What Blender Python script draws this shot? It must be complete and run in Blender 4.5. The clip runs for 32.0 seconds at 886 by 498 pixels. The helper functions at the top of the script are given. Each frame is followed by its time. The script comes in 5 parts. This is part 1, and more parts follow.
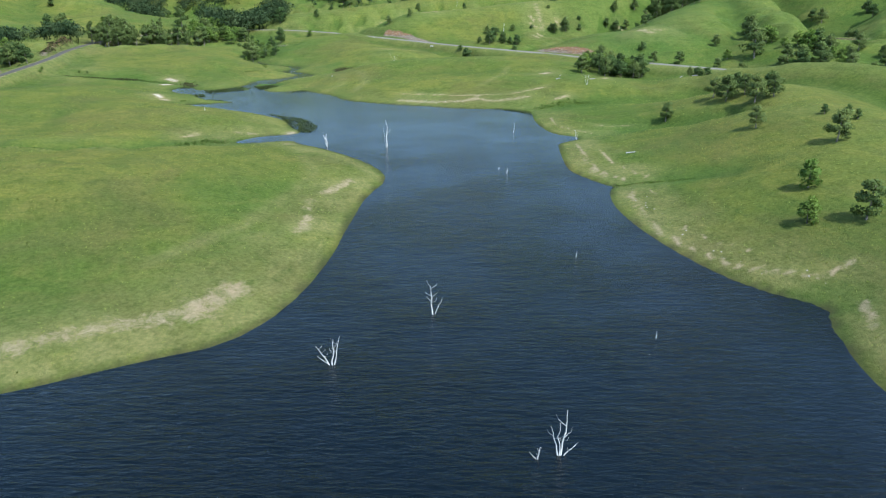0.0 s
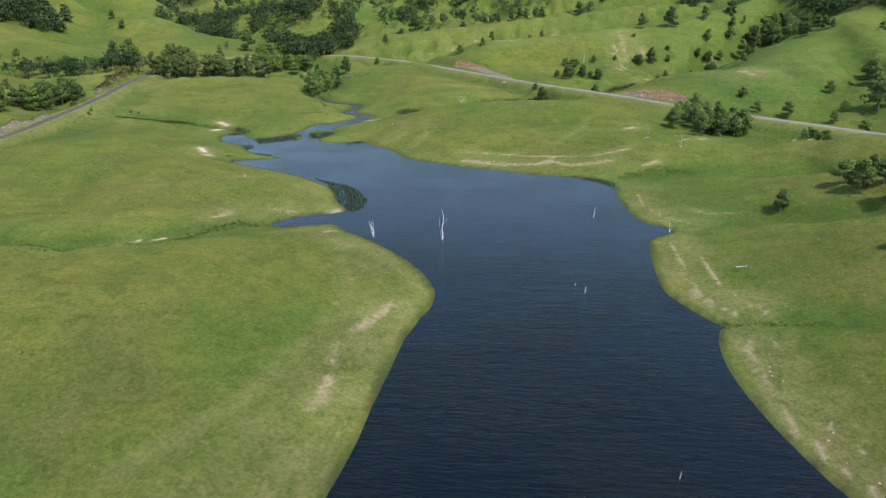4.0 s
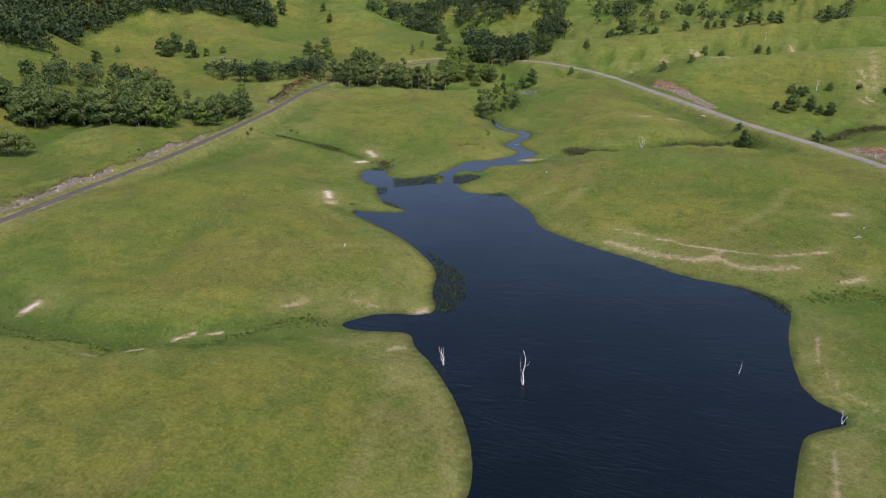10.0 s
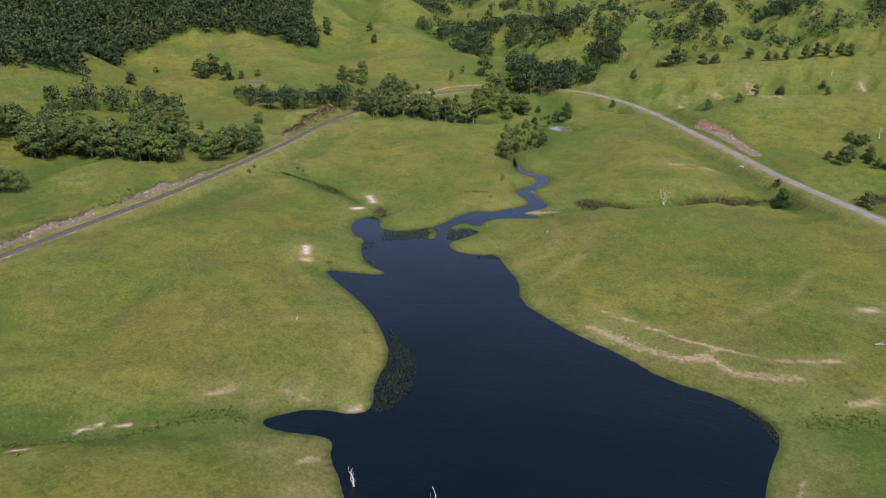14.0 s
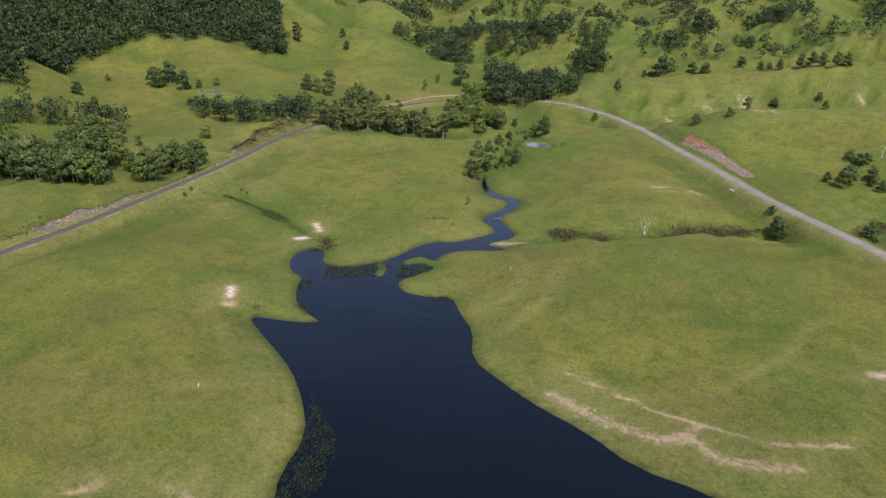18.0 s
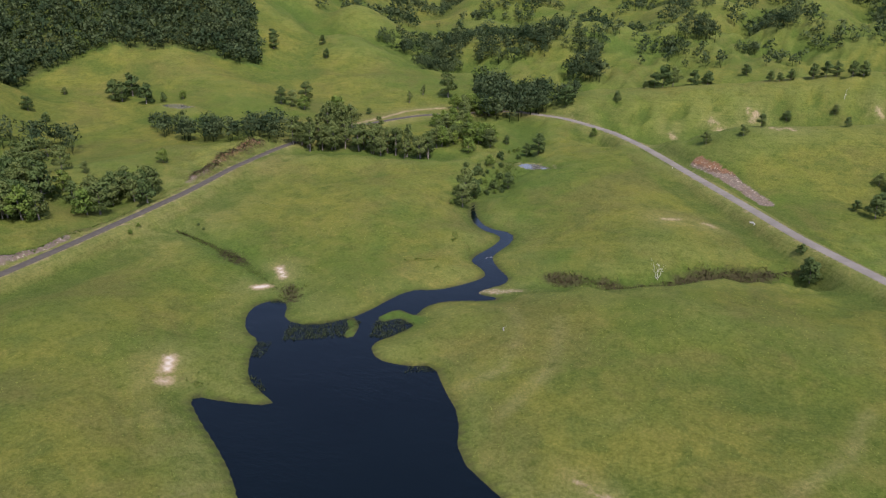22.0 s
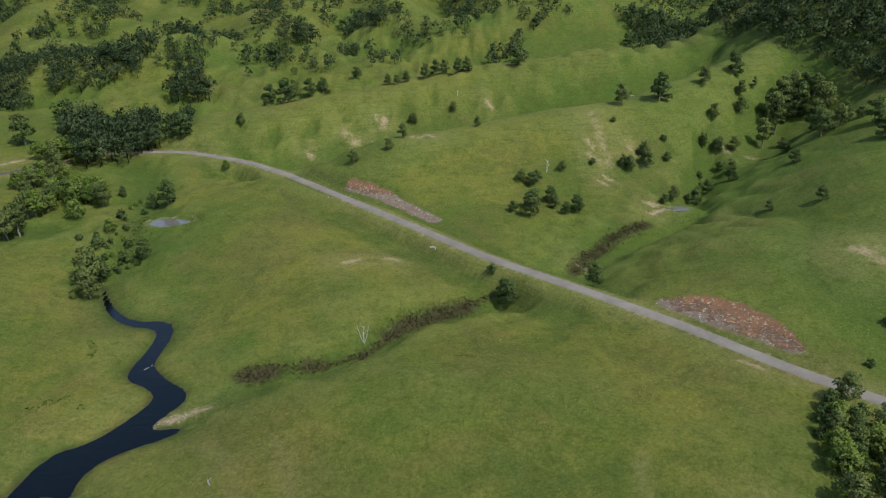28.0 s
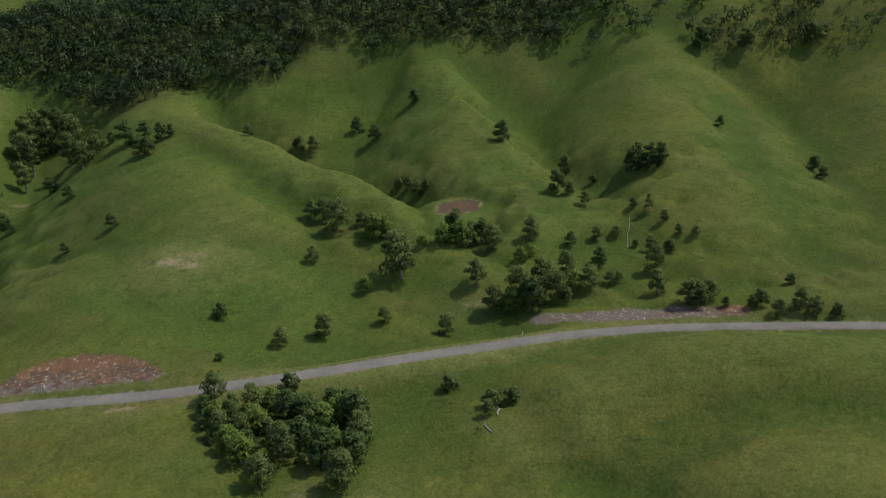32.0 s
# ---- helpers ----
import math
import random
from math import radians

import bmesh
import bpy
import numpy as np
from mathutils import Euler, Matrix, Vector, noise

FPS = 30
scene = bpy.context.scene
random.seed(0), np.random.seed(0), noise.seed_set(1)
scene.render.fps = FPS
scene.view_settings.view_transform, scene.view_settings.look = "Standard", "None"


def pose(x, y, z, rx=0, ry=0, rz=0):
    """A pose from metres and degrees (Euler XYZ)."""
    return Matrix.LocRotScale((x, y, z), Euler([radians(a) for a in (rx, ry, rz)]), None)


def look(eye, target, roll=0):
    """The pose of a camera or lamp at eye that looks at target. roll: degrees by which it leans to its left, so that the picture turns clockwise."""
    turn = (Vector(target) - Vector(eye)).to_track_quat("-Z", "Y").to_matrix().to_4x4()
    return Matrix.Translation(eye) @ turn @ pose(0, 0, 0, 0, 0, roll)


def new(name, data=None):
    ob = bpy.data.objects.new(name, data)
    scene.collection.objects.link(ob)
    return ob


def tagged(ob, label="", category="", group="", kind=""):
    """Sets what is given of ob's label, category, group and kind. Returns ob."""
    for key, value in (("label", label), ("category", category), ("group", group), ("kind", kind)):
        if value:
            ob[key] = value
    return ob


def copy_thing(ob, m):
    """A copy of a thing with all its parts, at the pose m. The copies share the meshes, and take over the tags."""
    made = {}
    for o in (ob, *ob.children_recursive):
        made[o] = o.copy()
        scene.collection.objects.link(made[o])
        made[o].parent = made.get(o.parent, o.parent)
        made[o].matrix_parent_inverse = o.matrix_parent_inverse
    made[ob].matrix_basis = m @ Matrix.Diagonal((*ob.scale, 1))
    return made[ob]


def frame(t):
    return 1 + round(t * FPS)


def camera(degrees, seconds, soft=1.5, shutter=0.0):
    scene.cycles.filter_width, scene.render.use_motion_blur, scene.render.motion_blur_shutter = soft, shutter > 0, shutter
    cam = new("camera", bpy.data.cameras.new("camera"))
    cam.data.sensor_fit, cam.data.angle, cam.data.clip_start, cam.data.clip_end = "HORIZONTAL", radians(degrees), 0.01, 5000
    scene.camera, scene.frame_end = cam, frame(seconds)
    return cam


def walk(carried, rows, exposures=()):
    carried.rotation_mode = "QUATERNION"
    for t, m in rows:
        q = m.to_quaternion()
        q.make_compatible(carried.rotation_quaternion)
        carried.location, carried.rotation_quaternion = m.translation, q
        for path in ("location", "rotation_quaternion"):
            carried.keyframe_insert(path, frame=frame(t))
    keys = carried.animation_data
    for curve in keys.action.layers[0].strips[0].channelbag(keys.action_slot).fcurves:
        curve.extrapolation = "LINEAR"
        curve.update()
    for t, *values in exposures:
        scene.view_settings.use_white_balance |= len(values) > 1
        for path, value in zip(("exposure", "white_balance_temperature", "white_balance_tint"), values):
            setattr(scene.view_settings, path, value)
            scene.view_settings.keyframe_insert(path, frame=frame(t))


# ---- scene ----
cam = camera(63.17, 32.0, soft=1.25)
# drone path: glides up the drowned valley, climbs, then turns on the spot to the right
PATH = [  # seconds, x, y, z, yaw, pitch, roll
    (0, 0.00, 0.00, 65.00, 0.02, -20.64, 0.09),
    (0.5, 0.20, 7.17, 67.63, 0.01, -20.64, 0.18),
    (1, 0.37, 14.40, 70.39, 0.03, -20.69, 0.26),
    (1.5, 0.53, 21.67, 73.18, 0.29, -20.72, 0.33),
    (2, 0.68, 28.96, 75.85, 1.93, -20.73, 0.31),
    (2.5, 0.79, 36.09, 78.37, 3.35, -20.74, 0.43),
    (3, 0.89, 42.79, 80.56, 4.33, -20.56, 0.45),
    (3.5, 1.06, 49.18, 82.51, 6.02, -20.40, 0.18),
    (5.5, 2.12, 73.95, 90.04, 5.17, -21.35, -0.08),
    (6, 2.31, 80.17, 92.37, 5.37, -22.48, -0.07),
    (6.5, 2.88, 86.29, 94.93, 14.89, -22.52, -0.06),
    (7, 4.53, 92.16, 97.55, 21.16, -22.64, 0.13),
    (7.5, 7.42, 97.72, 100.11, 21.84, -22.71, 0.10),
    (8, 11.24, 103.01, 102.60, 22.39, -22.72, 0.08),
    (8.5, 15.44, 108.23, 105.05, 22.77, -22.73, 0.13),
    (9, 19.50, 113.64, 107.51, 23.09, -22.70, 0.11),
    (9.5, 23.18, 119.40, 110.04, 23.63, -22.70, 0.09),
    (10, 26.54, 125.46, 112.63, 24.22, -22.77, 0.14),
    (10.5, 29.68, 131.51, 115.17, 25.04, -22.78, 0.17),
    (11, 32.70, 137.53, 117.73, 25.78, -22.77, 0.22),
    (11.5, 35.67, 143.58, 120.38, 26.72, -22.72, 0.21),
    (12, 38.57, 149.80, 123.00, 27.61, -22.71, 0.28),
    (12.5, 41.33, 156.04, 125.36, 28.78, -22.63, 0.27),
    (13, 43.85, 162.15, 127.11, 30.16, -22.55, 0.32),
    (13.5, 45.95, 168.11, 128.03, 30.59, -22.53, 0.41),
    (14, 47.43, 173.95, 128.20, 30.49, -22.48, 0.43),
    (14.5, 48.04, 179.80, 127.93, 30.35, -22.49, 0.44),
    (16.5, 46.24, 204.26, 126.10, 29.84, -22.46, 0.70),
    (17, 44.99, 210.30, 125.85, 29.94, -22.28, 0.68),
    (17.5, 43.18, 216.19, 125.73, 30.00, -22.18, 0.69),
    (18, 41.05, 221.93, 125.74, 29.99, -22.13, 0.70),
    (18.5, 38.71, 227.64, 125.83, 29.96, -22.08, 0.69),
    (19, 36.32, 233.31, 125.96, 29.94, -22.07, 0.70),
    (19.5, 33.81, 238.94, 126.11, 29.93, -22.07, 0.65),
    (20, 31.09, 244.62, 126.27, 29.91, -22.08, 0.58),
    (20.5, 28.17, 250.35, 126.45, 29.51, -22.10, 0.59),
    (21, 25.11, 256.08, 126.66, 29.37, -22.13, 0.56),
    (21.5, 22.09, 261.68, 126.83, 29.31, -22.15, 0.55),
    (22, 19.28, 266.76, 126.92, 29.26, -22.07, 0.62),
    (22.5, 16.84, 270.85, 126.82, 29.27, -21.95, 0.70),
    (23, 14.72, 273.99, 126.55, 29.91, -22.23, 0.82),
    (23.5, 12.45, 277.24, 126.33, 30.06, -22.28, 0.82),
    (24, 9.69, 281.20, 126.34, 30.05, -22.27, 0.85),
    (24.5, 6.43, 285.81, 126.68, 30.06, -22.23, 0.79),
    (26.5, -7.57, 305.47, 129.54, 23.99, -22.11, 0.86),
    (27, -10.77, 310.56, 130.35, 12.43, -22.02, 0.16),
    (27.5, -13.51, 315.83, 131.11, 3.69, -22.07, -0.32),
    (28, -15.59, 321.13, 131.80, -1.93, -22.14, -0.47),
    (28.5, -16.94, 325.96, 132.33, -8.96, -22.14, -0.75),
    (29, -17.61, 329.33, 132.62, -15.98, -22.07, -1.02),
    (29.5, -17.91, 330.79, 132.59, -22.07, -22.33, -1.05),
    (30, -18.02, 330.95, 132.35, -28.64, -22.66, -1.08),
    (30.5, -18.05, 330.61, 132.08, -35.69, -22.95, -1.14),
    (31, -18.08, 330.31, 131.92, -43.16, -23.03, -1.23),
    (31.5, -18.13, 330.14, 131.81, -50.17, -20.54, -1.33),
    (32, -18.18, 330.06, 131.75, -57.74, -20.62, -1.40),
]


def aimed(x, y, z, yaw, pitch, roll):
    """A camera pose from a place, a heading (left of +y), a tilt and a lean, in degrees."""
    a, b = radians(yaw), radians(pitch)
    way = Vector((-math.sin(a) * math.cos(b), math.cos(a) * math.cos(b), math.sin(b)))
    return look((x, y, z), Vector((x, y, z)) + way * 100, roll)


walk(cam, [(r[0], aimed(*r[1:])) for r in PATH], exposures=[(0, 1.04, 5650, 2), (3, 0.86, 6200, 8), (6, 0.63, 6250, 6), (7, 0.53, 6300, 8), (9, 0.54, 6450, 19), (19, 0.68, 6500, 27), (24.5, 0.54, 6550, 22), (27, 0.46, 6900, 19), (28, 0.33, 6450, 12), (30, 0.46, 6500, 13), (31, 0.66, 6500, 13), (31.5, 0.50, 6500, 13), (32, -0.10, 6500, 12)])

# ---- light: high sun from behind the right shoulder through thin broken cloud ----
SUN_AZ, SUN_EL = (0.76, -0.65), 56.0
world = bpy.data.worlds.new("sky")
scene.world = world
world.use_nodes = True
wn = world.node_tree.nodes
sky = wn.new("ShaderNodeTexSky")
sky.sky_type, sky.sun_disc = "NISHITA", False
sky.sun_elevation = radians(SUN_EL)
sky.sun_rotation = math.atan2(SUN_AZ[0], SUN_AZ[1])
sky.air_density, sky.dust_density = 1.0, 1.5
world.node_tree.links.new(sky.outputs[0], wn["Background"].inputs[0])
wn["Background"].inputs[1].default_value = 0.15
sun = new("sun", bpy.data.lights.new("sun", "SUN"))
sun.data.energy, sun.data.angle, sun.data.color = 2.7, radians(1.2), (1.0, 0.95, 0.87)
sun.matrix_world = look((SUN_AZ[0] * 100, SUN_AZ[1] * 100, 100 * math.tan(radians(SUN_EL))), (0, 0, 0))

# ---- materials ----
class Nodes:
    """A small helper to wire a material."""
    def __init__(self, name, rough=0.9, spec=0.2):
        self.m = bpy.data.materials.new(name)
        self.m.use_nodes = True
        self.t = self.m.node_tree
        self.bsdf = self.t.nodes["Principled BSDF"]
        self.bsdf.inputs["Roughness"].default_value = rough
        self.bsdf.inputs["Specular IOR Level"].default_value = spec
        self.geo = self.t.nodes.new("ShaderNodeNewGeometry").outputs["Position"]

    def put(self, value, socket):
        if isinstance(value, bpy.types.NodeSocket):
            self.t.links.new(value, socket)
        elif value is not None:
            socket.default_value = (*value, 1) if isinstance(value, tuple) and len(value) == 3 and socket.type == "RGBA" else value

    def noise(self, scale, detail=4.0, rough=0.6, at=None, warp=0.0, stretch=None):
        n = self.t.nodes.new("ShaderNodeTexNoise")
        n.inputs["Scale"].default_value, n.inputs["Detail"].default_value = scale, detail
        n.inputs["Roughness"].default_value, n.inputs["Distortion"].default_value = rough, warp
        src = at or self.geo
        if stretch:
            k = self.t.nodes.new("ShaderNodeMapping")
            k.inputs["Rotation"].default_value = (0, 0, radians(stretch[3]))
            k.inputs["Scale"].default_value = stretch[:3]
            self.put(src, k.inputs["Vector"])
            src = k.outputs[0]
        self.put(src, n.inputs["Vector"])
        return n.outputs["Fac"]

    def cells(self, scale, at=None):
        n = self.t.nodes.new("ShaderNodeTexVoronoi")
        n.inputs["Scale"].default_value = scale
        self.put(at or self.geo, n.inputs["Vector"])
        return n.outputs["Distance"], n.outputs["Color"]

    def ramp(self, fac, lo, hi, a=0.0, b=1.0):
        n = self.t.nodes.new("ShaderNodeMapRange")
        n.interpolation_type = "SMOOTHSTEP"
        self.put(fac, n.inputs["Value"])
        for k, v in zip(("From Min", "From Max", "To Min", "To Max"), (lo, hi, a, b)):
            n.inputs[k].default_value = v
        return n.outputs["Result"]

    def mix(self, fac, a, b, kind="MIX"):
        n = self.t.nodes.new("ShaderNodeMix")
        n.data_type, n.blend_type = "RGBA", kind
        self.put(fac, n.inputs["Factor"])
        self.put(a, n.inputs[6])
        self.put(b, n.inputs[7])
        return n.outputs[2]

    def math(self, op, a, b=0.0):
        n = self.t.nodes.new("ShaderNodeMath")
        n.operation = op
        self.put(a, n.inputs[0])
        self.put(b, n.inputs[1])
        return n.outputs[0]

    def attr(self, name):
        n = self.t.nodes.new("ShaderNodeAttribute")
        n.attribute_name = name
        return n.outputs["Fac"]

    def random(self):
        return self.t.nodes.new("ShaderNodeObjectInfo").outputs["Random"]

    def island(self):
        return self.t.nodes.new("ShaderNodeNewGeometry").outputs["Random Per Island"]

    def bump(self, height, strength, distance):
        n = self.t.nodes.new("ShaderNodeBump")
        n.inputs["Strength"].default_value, n.inputs["Distance"].default_value = strength, distance
        self.put(height, n.inputs["Height"])
        self.put(n.outputs[0], self.bsdf.inputs["Normal"])

    def done(self, colour):
        self.put(colour, self.bsdf.inputs["Base Color"])
        return self.m


def mat_ground():
    n = Nodes("pasture", 0.95, 0.06)
    big, mid, fine = n.noise(0.011, 4, 0.6), n.noise(0.075, 6, 0.68, warp=0.8), n.noise(1.1, 6, 0.78)
    c = n.mix(n.ramp(big, 0.38, 0.62), (0.094, 0.134, 0.025), (0.172, 0.172, 0.036))
    c = n.mix(n.ramp(mid, 0.42, 0.64, 0, 0.7), c, (0.092, 0.122, 0.027))
    c = n.mix(n.ramp(n.noise(0.045, 6, 0.72, warp=1.2), 0.48, 0.70, 0, 0.42), c, (0.215, 0.186, 0.055))
    c = n.mix(n.math("MULTIPLY", n.attr("lush"), n.ramp(n.noise(0.2, 5, 0.7), 0.3, 0.6, 0.5, 1.0)), c, (0.074, 0.135, 0.026))
    c = n.mix(n.math("MULTIPLY", n.attr("straw"), n.ramp(n.noise(0.12, 5, 0.7), 0.3, 0.62, 0.35, 1.0)), c, (0.250, 0.225, 0.090))
    c = n.mix(n.ramp(n.noise(0.02, 5, 0.65, warp=0.7), 0.46, 0.66, 0, 0.50), c, (0.130, 0.118, 0.040))
    # relief light and shade painted in: thin dry grass on crests, deep green hollows
    c = n.mix(n.math("MULTIPLY", n.attr("crest_light"), n.ramp(n.noise(0.06, 5, 0.7), 0.3, 0.6, 0.2, 0.5)), c, (0.160, 0.182, 0.048))
    c = n.mix(n.math("MULTIPLY", n.attr("hollow_shade"), n.ramp(n.noise(0.09, 5, 0.7), 0.3, 0.6, 0.35, 0.75)), c, (0.076, 0.114, 0.024))
    # cattle terraces along the contours of the slopes, tufts, weeds
    tread = n.noise(1.0, 4, 0.65, stretch=(0.05, 0.05, 1.1, 0))
    steep = n.attr("steep")
    c = n.mix(n.math("MULTIPLY", steep, n.ramp(tread, 0.52, 0.64, 0, 0.35)), c, (0.072, 0.108, 0.024))
    c = n.mix(n.math("MULTIPLY", steep, n.ramp(tread, 0.34, 0.46, 0.22, 0)), c, n.mix(1.0, c, (1.35, 1.3, 1.2), "MULTIPLY"))
    clump = n.noise(0.32, 6, 0.8, warp=0.4)
    c = n.mix(n.ramp(clump, 0.36, 0.50, 0.55, 0), c, n.mix(1.0, c, (0.60, 0.70, 0.55), "MULTIPLY"))
    c = n.mix(n.ramp(clump, 0.54, 0.70, 0, 0.5), c, n.mix(1.0, c, (1.45, 1.28, 1.3), "MULTIPLY"))
    sward = n.noise(0.17, 7, 0.80, warp=0.7)
    c = n.mix(n.ramp(sward, 0.52, 0.66, 0, 0.75), c, n.mix(1.0, c, (0.66, 0.76, 0.62), "MULTIPLY"))
    c = n.mix(n.ramp(sward, 0.34, 0.47, 0.7, 0), c, n.mix(1.0, c, (1.26, 1.16, 1.22), "MULTIPLY"))
    weeds = n.ramp(n.noise(0.62, 6, 0.78, warp=0.5), 0.53, 0.68, 0, 0.5)
    c = n.mix(weeds, c, n.mix(1.0, c, (0.46, 0.60, 0.42), "MULTIPLY"))
    c = n.mix(n.math("MULTIPLY", n.ramp(fine, 0.36, 0.62), 0.62), c, n.mix(1.0, c, (0.44, 0.52, 0.40), "MULTIPLY"))
    c = n.mix(n.ramp(n.noise(2.2, 4, 0.7), 0.54, 0.70, 0, 0.45), c, n.mix(1.0, c, (1.6, 1.48, 1.5), "MULTIPLY"))
    rank = n.math("ADD", n.attr("rank"), n.math("MULTIPLY", n.math("SUBTRACT", n.noise(0.45, 5, 0.75), 0.5), 1.2))
    c = n.mix(n.math("MULTIPLY", n.ramp(rank, 0.30, 1.05), n.ramp(n.attr("rank"), 0.03, 0.2)), c, n.mix(n.noise(0.8, 4, 0.7), (0.030, 0.036, 0.014), (0.075, 0.062, 0.032)))
    # trodden soil, thin grass through it
    soil = n.mix(n.noise(0.10, 5, 0.7), (0.33, 0.235, 0.135), (0.48, 0.395, 0.275))
    soil = n.mix(n.math("MULTIPLY", n.noise(1.6, 5, 0.75), 0.7), soil, n.mix(1.0, soil, (0.6, 0.58, 0.5), "MULTIPLY"))
    soil = n.mix(n.ramp(n.attr("bare"), 0.72, 0.95), soil, n.mix(n.noise(0.7, 4, 0.7), (0.44, 0.38, 0.29), (0.68, 0.63, 0.55)))
    bare = n.math("ADD", n.attr("bare"), n.math("MULTIPLY", n.math("SUBTRACT", n.noise(0.33, 7, 0.8, warp=0.6), 0.5), 1.5))
    bare = n.math("MULTIPLY", n.ramp(bare, 0.38, 0.92), n.ramp(n.attr("bare"), 0.02, 0.22))
    c = n.mix(n.math("MULTIPLY", bare, 0.92), c, soil)
    level = n.t.nodes.new("ShaderNodeSeparateXYZ")
    n.put(n.geo, level.inputs[0])
    layer = n.math("ADD", level.outputs["Z"], n.math("MULTIPLY", n.math("SUBTRACT", n.noise(0.16, 5, 0.7), 0.5), 5.0))
    red = n.mix(n.ramp(layer, 14.6, 15.8), (0.165, 0.140, 0.112), (0.215, 0.112, 0.056))
    red = n.mix(n.ramp(n.math("ABSOLUTE", n.math("SUBTRACT", layer, 15.3)), 0.1, 0.35, 0.75, 0), red, (0.075, 0.050, 0.034))
    red = n.mix(n.ramp(n.noise(0.22, 6, 0.75, warp=1.0), 0.35, 0.65, 0, 0.6), red, (0.150, 0.105, 0.070))
    red = n.mix(n.ramp(n.noise(0.42, 6, 0.8, stretch=(1.6, 1.6, 0.25, 40)), 0.54, 0.64, 0, 0.9), red, (0.42, 0.365, 0.270))
    red = n.mix(n.ramp(n.noise(0.3, 4, 0.7), 0.28, 0.44, 0.55, 0), red, (0.075, 0.055, 0.040))
    cut = n.math("ADD", n.attr("cutting"), n.math("MULTIPLY", n.math("SUBTRACT", n.noise(0.28, 7, 0.8), 0.5), 1.3))
    c = n.mix(n.math("MULTIPLY", n.ramp(cut, 0.40, 0.72), n.ramp(n.attr("cutting"), 0.02, 0.2)), c, red)
    c = n.mix(n.attr("silt"), c, (0.040, 0.036, 0.020))
    h = n.math("ADD", fine, n.math("MULTIPLY", n.noise(3.0, 4, 0.7), 0.5))
    n.bump(h, 1.0, 0.42)
    return n.done(c)


def mat_water():
    n = Nodes("lake_water", 0.07, 0.46)
    n.bsdf.inputs["IOR"].default_value = 1.33
    rip = n.noise(0.48, 4, 0.62, stretch=(0.55, 2.3, 1, 8), warp=0.5)
    swell = n.noise(0.22, 3, 0.5, stretch=(0.5, 1.6, 1, -14))
    chop = n.ramp(n.noise(0.035, 3, 0.5), 0.36, 0.64, 0.5, 1.0)
    part = n.t.nodes.new("ShaderNodeSeparateXYZ")
    n.put(n.geo, part.inputs[0])
    calm = n.ramp(part.outputs["Y"], 120, 340, 1.0, 0.22)  # sheltered towards the head of the creek
    h = n.math("MULTIPLY", n.math("MULTIPLY", n.math("ADD", rip, n.math("MULTIPLY", swell, 0.8)), chop), calm)
    n.bump(h, 1.0, 0.42)
    c = n.mix(n.ramp(n.noise(0.01, 3, 0.5), 0.4, 0.6), (0.0005, 0.0024, 0.0034), (0.0008, 0.0032, 0.0044))
    return n.done(c)


def mat_simple(name, a, b, scale, rough=0.9, bump=0.3, depth=0.05, stretch=None, spec=0.2):
    n = Nodes(name, rough, spec)
    f = n.noise(scale, 5, 0.7, stretch=stretch)
    c = n.mix(n.ramp(f, 0.3, 0.7), a, b)
    c = n.mix(n.math("MULTIPLY", n.noise(scale * 6, 3, 0.6), 0.4), c, n.mix(1.0, c, (0.55, 0.55, 0.55), "MULTIPLY"))
    n.bump(f, bump, depth)
    return n.done(c)


def through_light(n, c):
    """Thin leaves: part of the light passes through."""
    t = n.t.nodes.new("ShaderNodeBsdfTranslucent")
    m = n.t.nodes.new("ShaderNodeAddShader")
    n.put(n.mix(1.0, c, (0.62, 0.62, 0.5), "MULTIPLY"), t.inputs["Color"])
    n.put(n.bsdf.outputs[0], m.inputs[0])
    n.put(t.outputs[0], m.inputs[1])
    n.put(m.outputs[0], n.t.nodes["Material Output"].inputs["Surface"])
    return n.done(c)


def mat_leaf(name, a, b, c3):
    n = Nodes(name, 0.8, 0.08)
    c = n.mix(n.random(), a, b)
    c = n.mix(n.math("MULTIPLY", n.island(), 0.8), c, c3)
    return through_light(n, c)


M_GROUND, M_WATER = mat_ground(), mat_water()
M_BARK = mat_simple("grey_bark", (0.12, 0.105, 0.085), (0.25, 0.225, 0.185), 1.5, stretch=(3, 3, 0.5, 0))
M_DEAD = mat_simple("bleached_wood", (0.42, 0.41, 0.39), (0.66, 0.64, 0.61), 2.0, 0.8, stretch=(3, 3, 0.4, 0))
M_LOG = mat_simple("grey_deadwood", (0.26, 0.25, 0.24), (0.45, 0.44, 0.42), 2.0, 0.85, stretch=(3, 3, 0.4, 0))
M_ROAD = mat_simple("grey_bitumen", (0.172, 0.160, 0.132), (0.232, 0.216, 0.180), 0.12, 0.85)
M_SHOULDER = mat_simple("gravel_verge", (0.22, 0.20, 0.13), (0.36, 0.32, 0.24), 0.7, 0.95)
M_LEAF = [mat_leaf("gum_leaves", (0.058, 0.086, 0.026), (0.128, 0.156, 0.050), (0.078, 0.110, 0.034)),
          mat_leaf("bright_leaves", (0.086, 0.138, 0.026), (0.138, 0.184, 0.038), (0.080, 0.124, 0.028)),
          mat_leaf("dark_leaves", (0.044, 0.074, 0.024), (0.092, 0.126, 0.038), (0.054, 0.086, 0.028))]
M_POND = mat_simple("pond_water", (0.10, 0.10, 0.085), (0.14, 0.135, 0.11), 0.3, 0.05, 0.02, 0.01, spec=0.5)
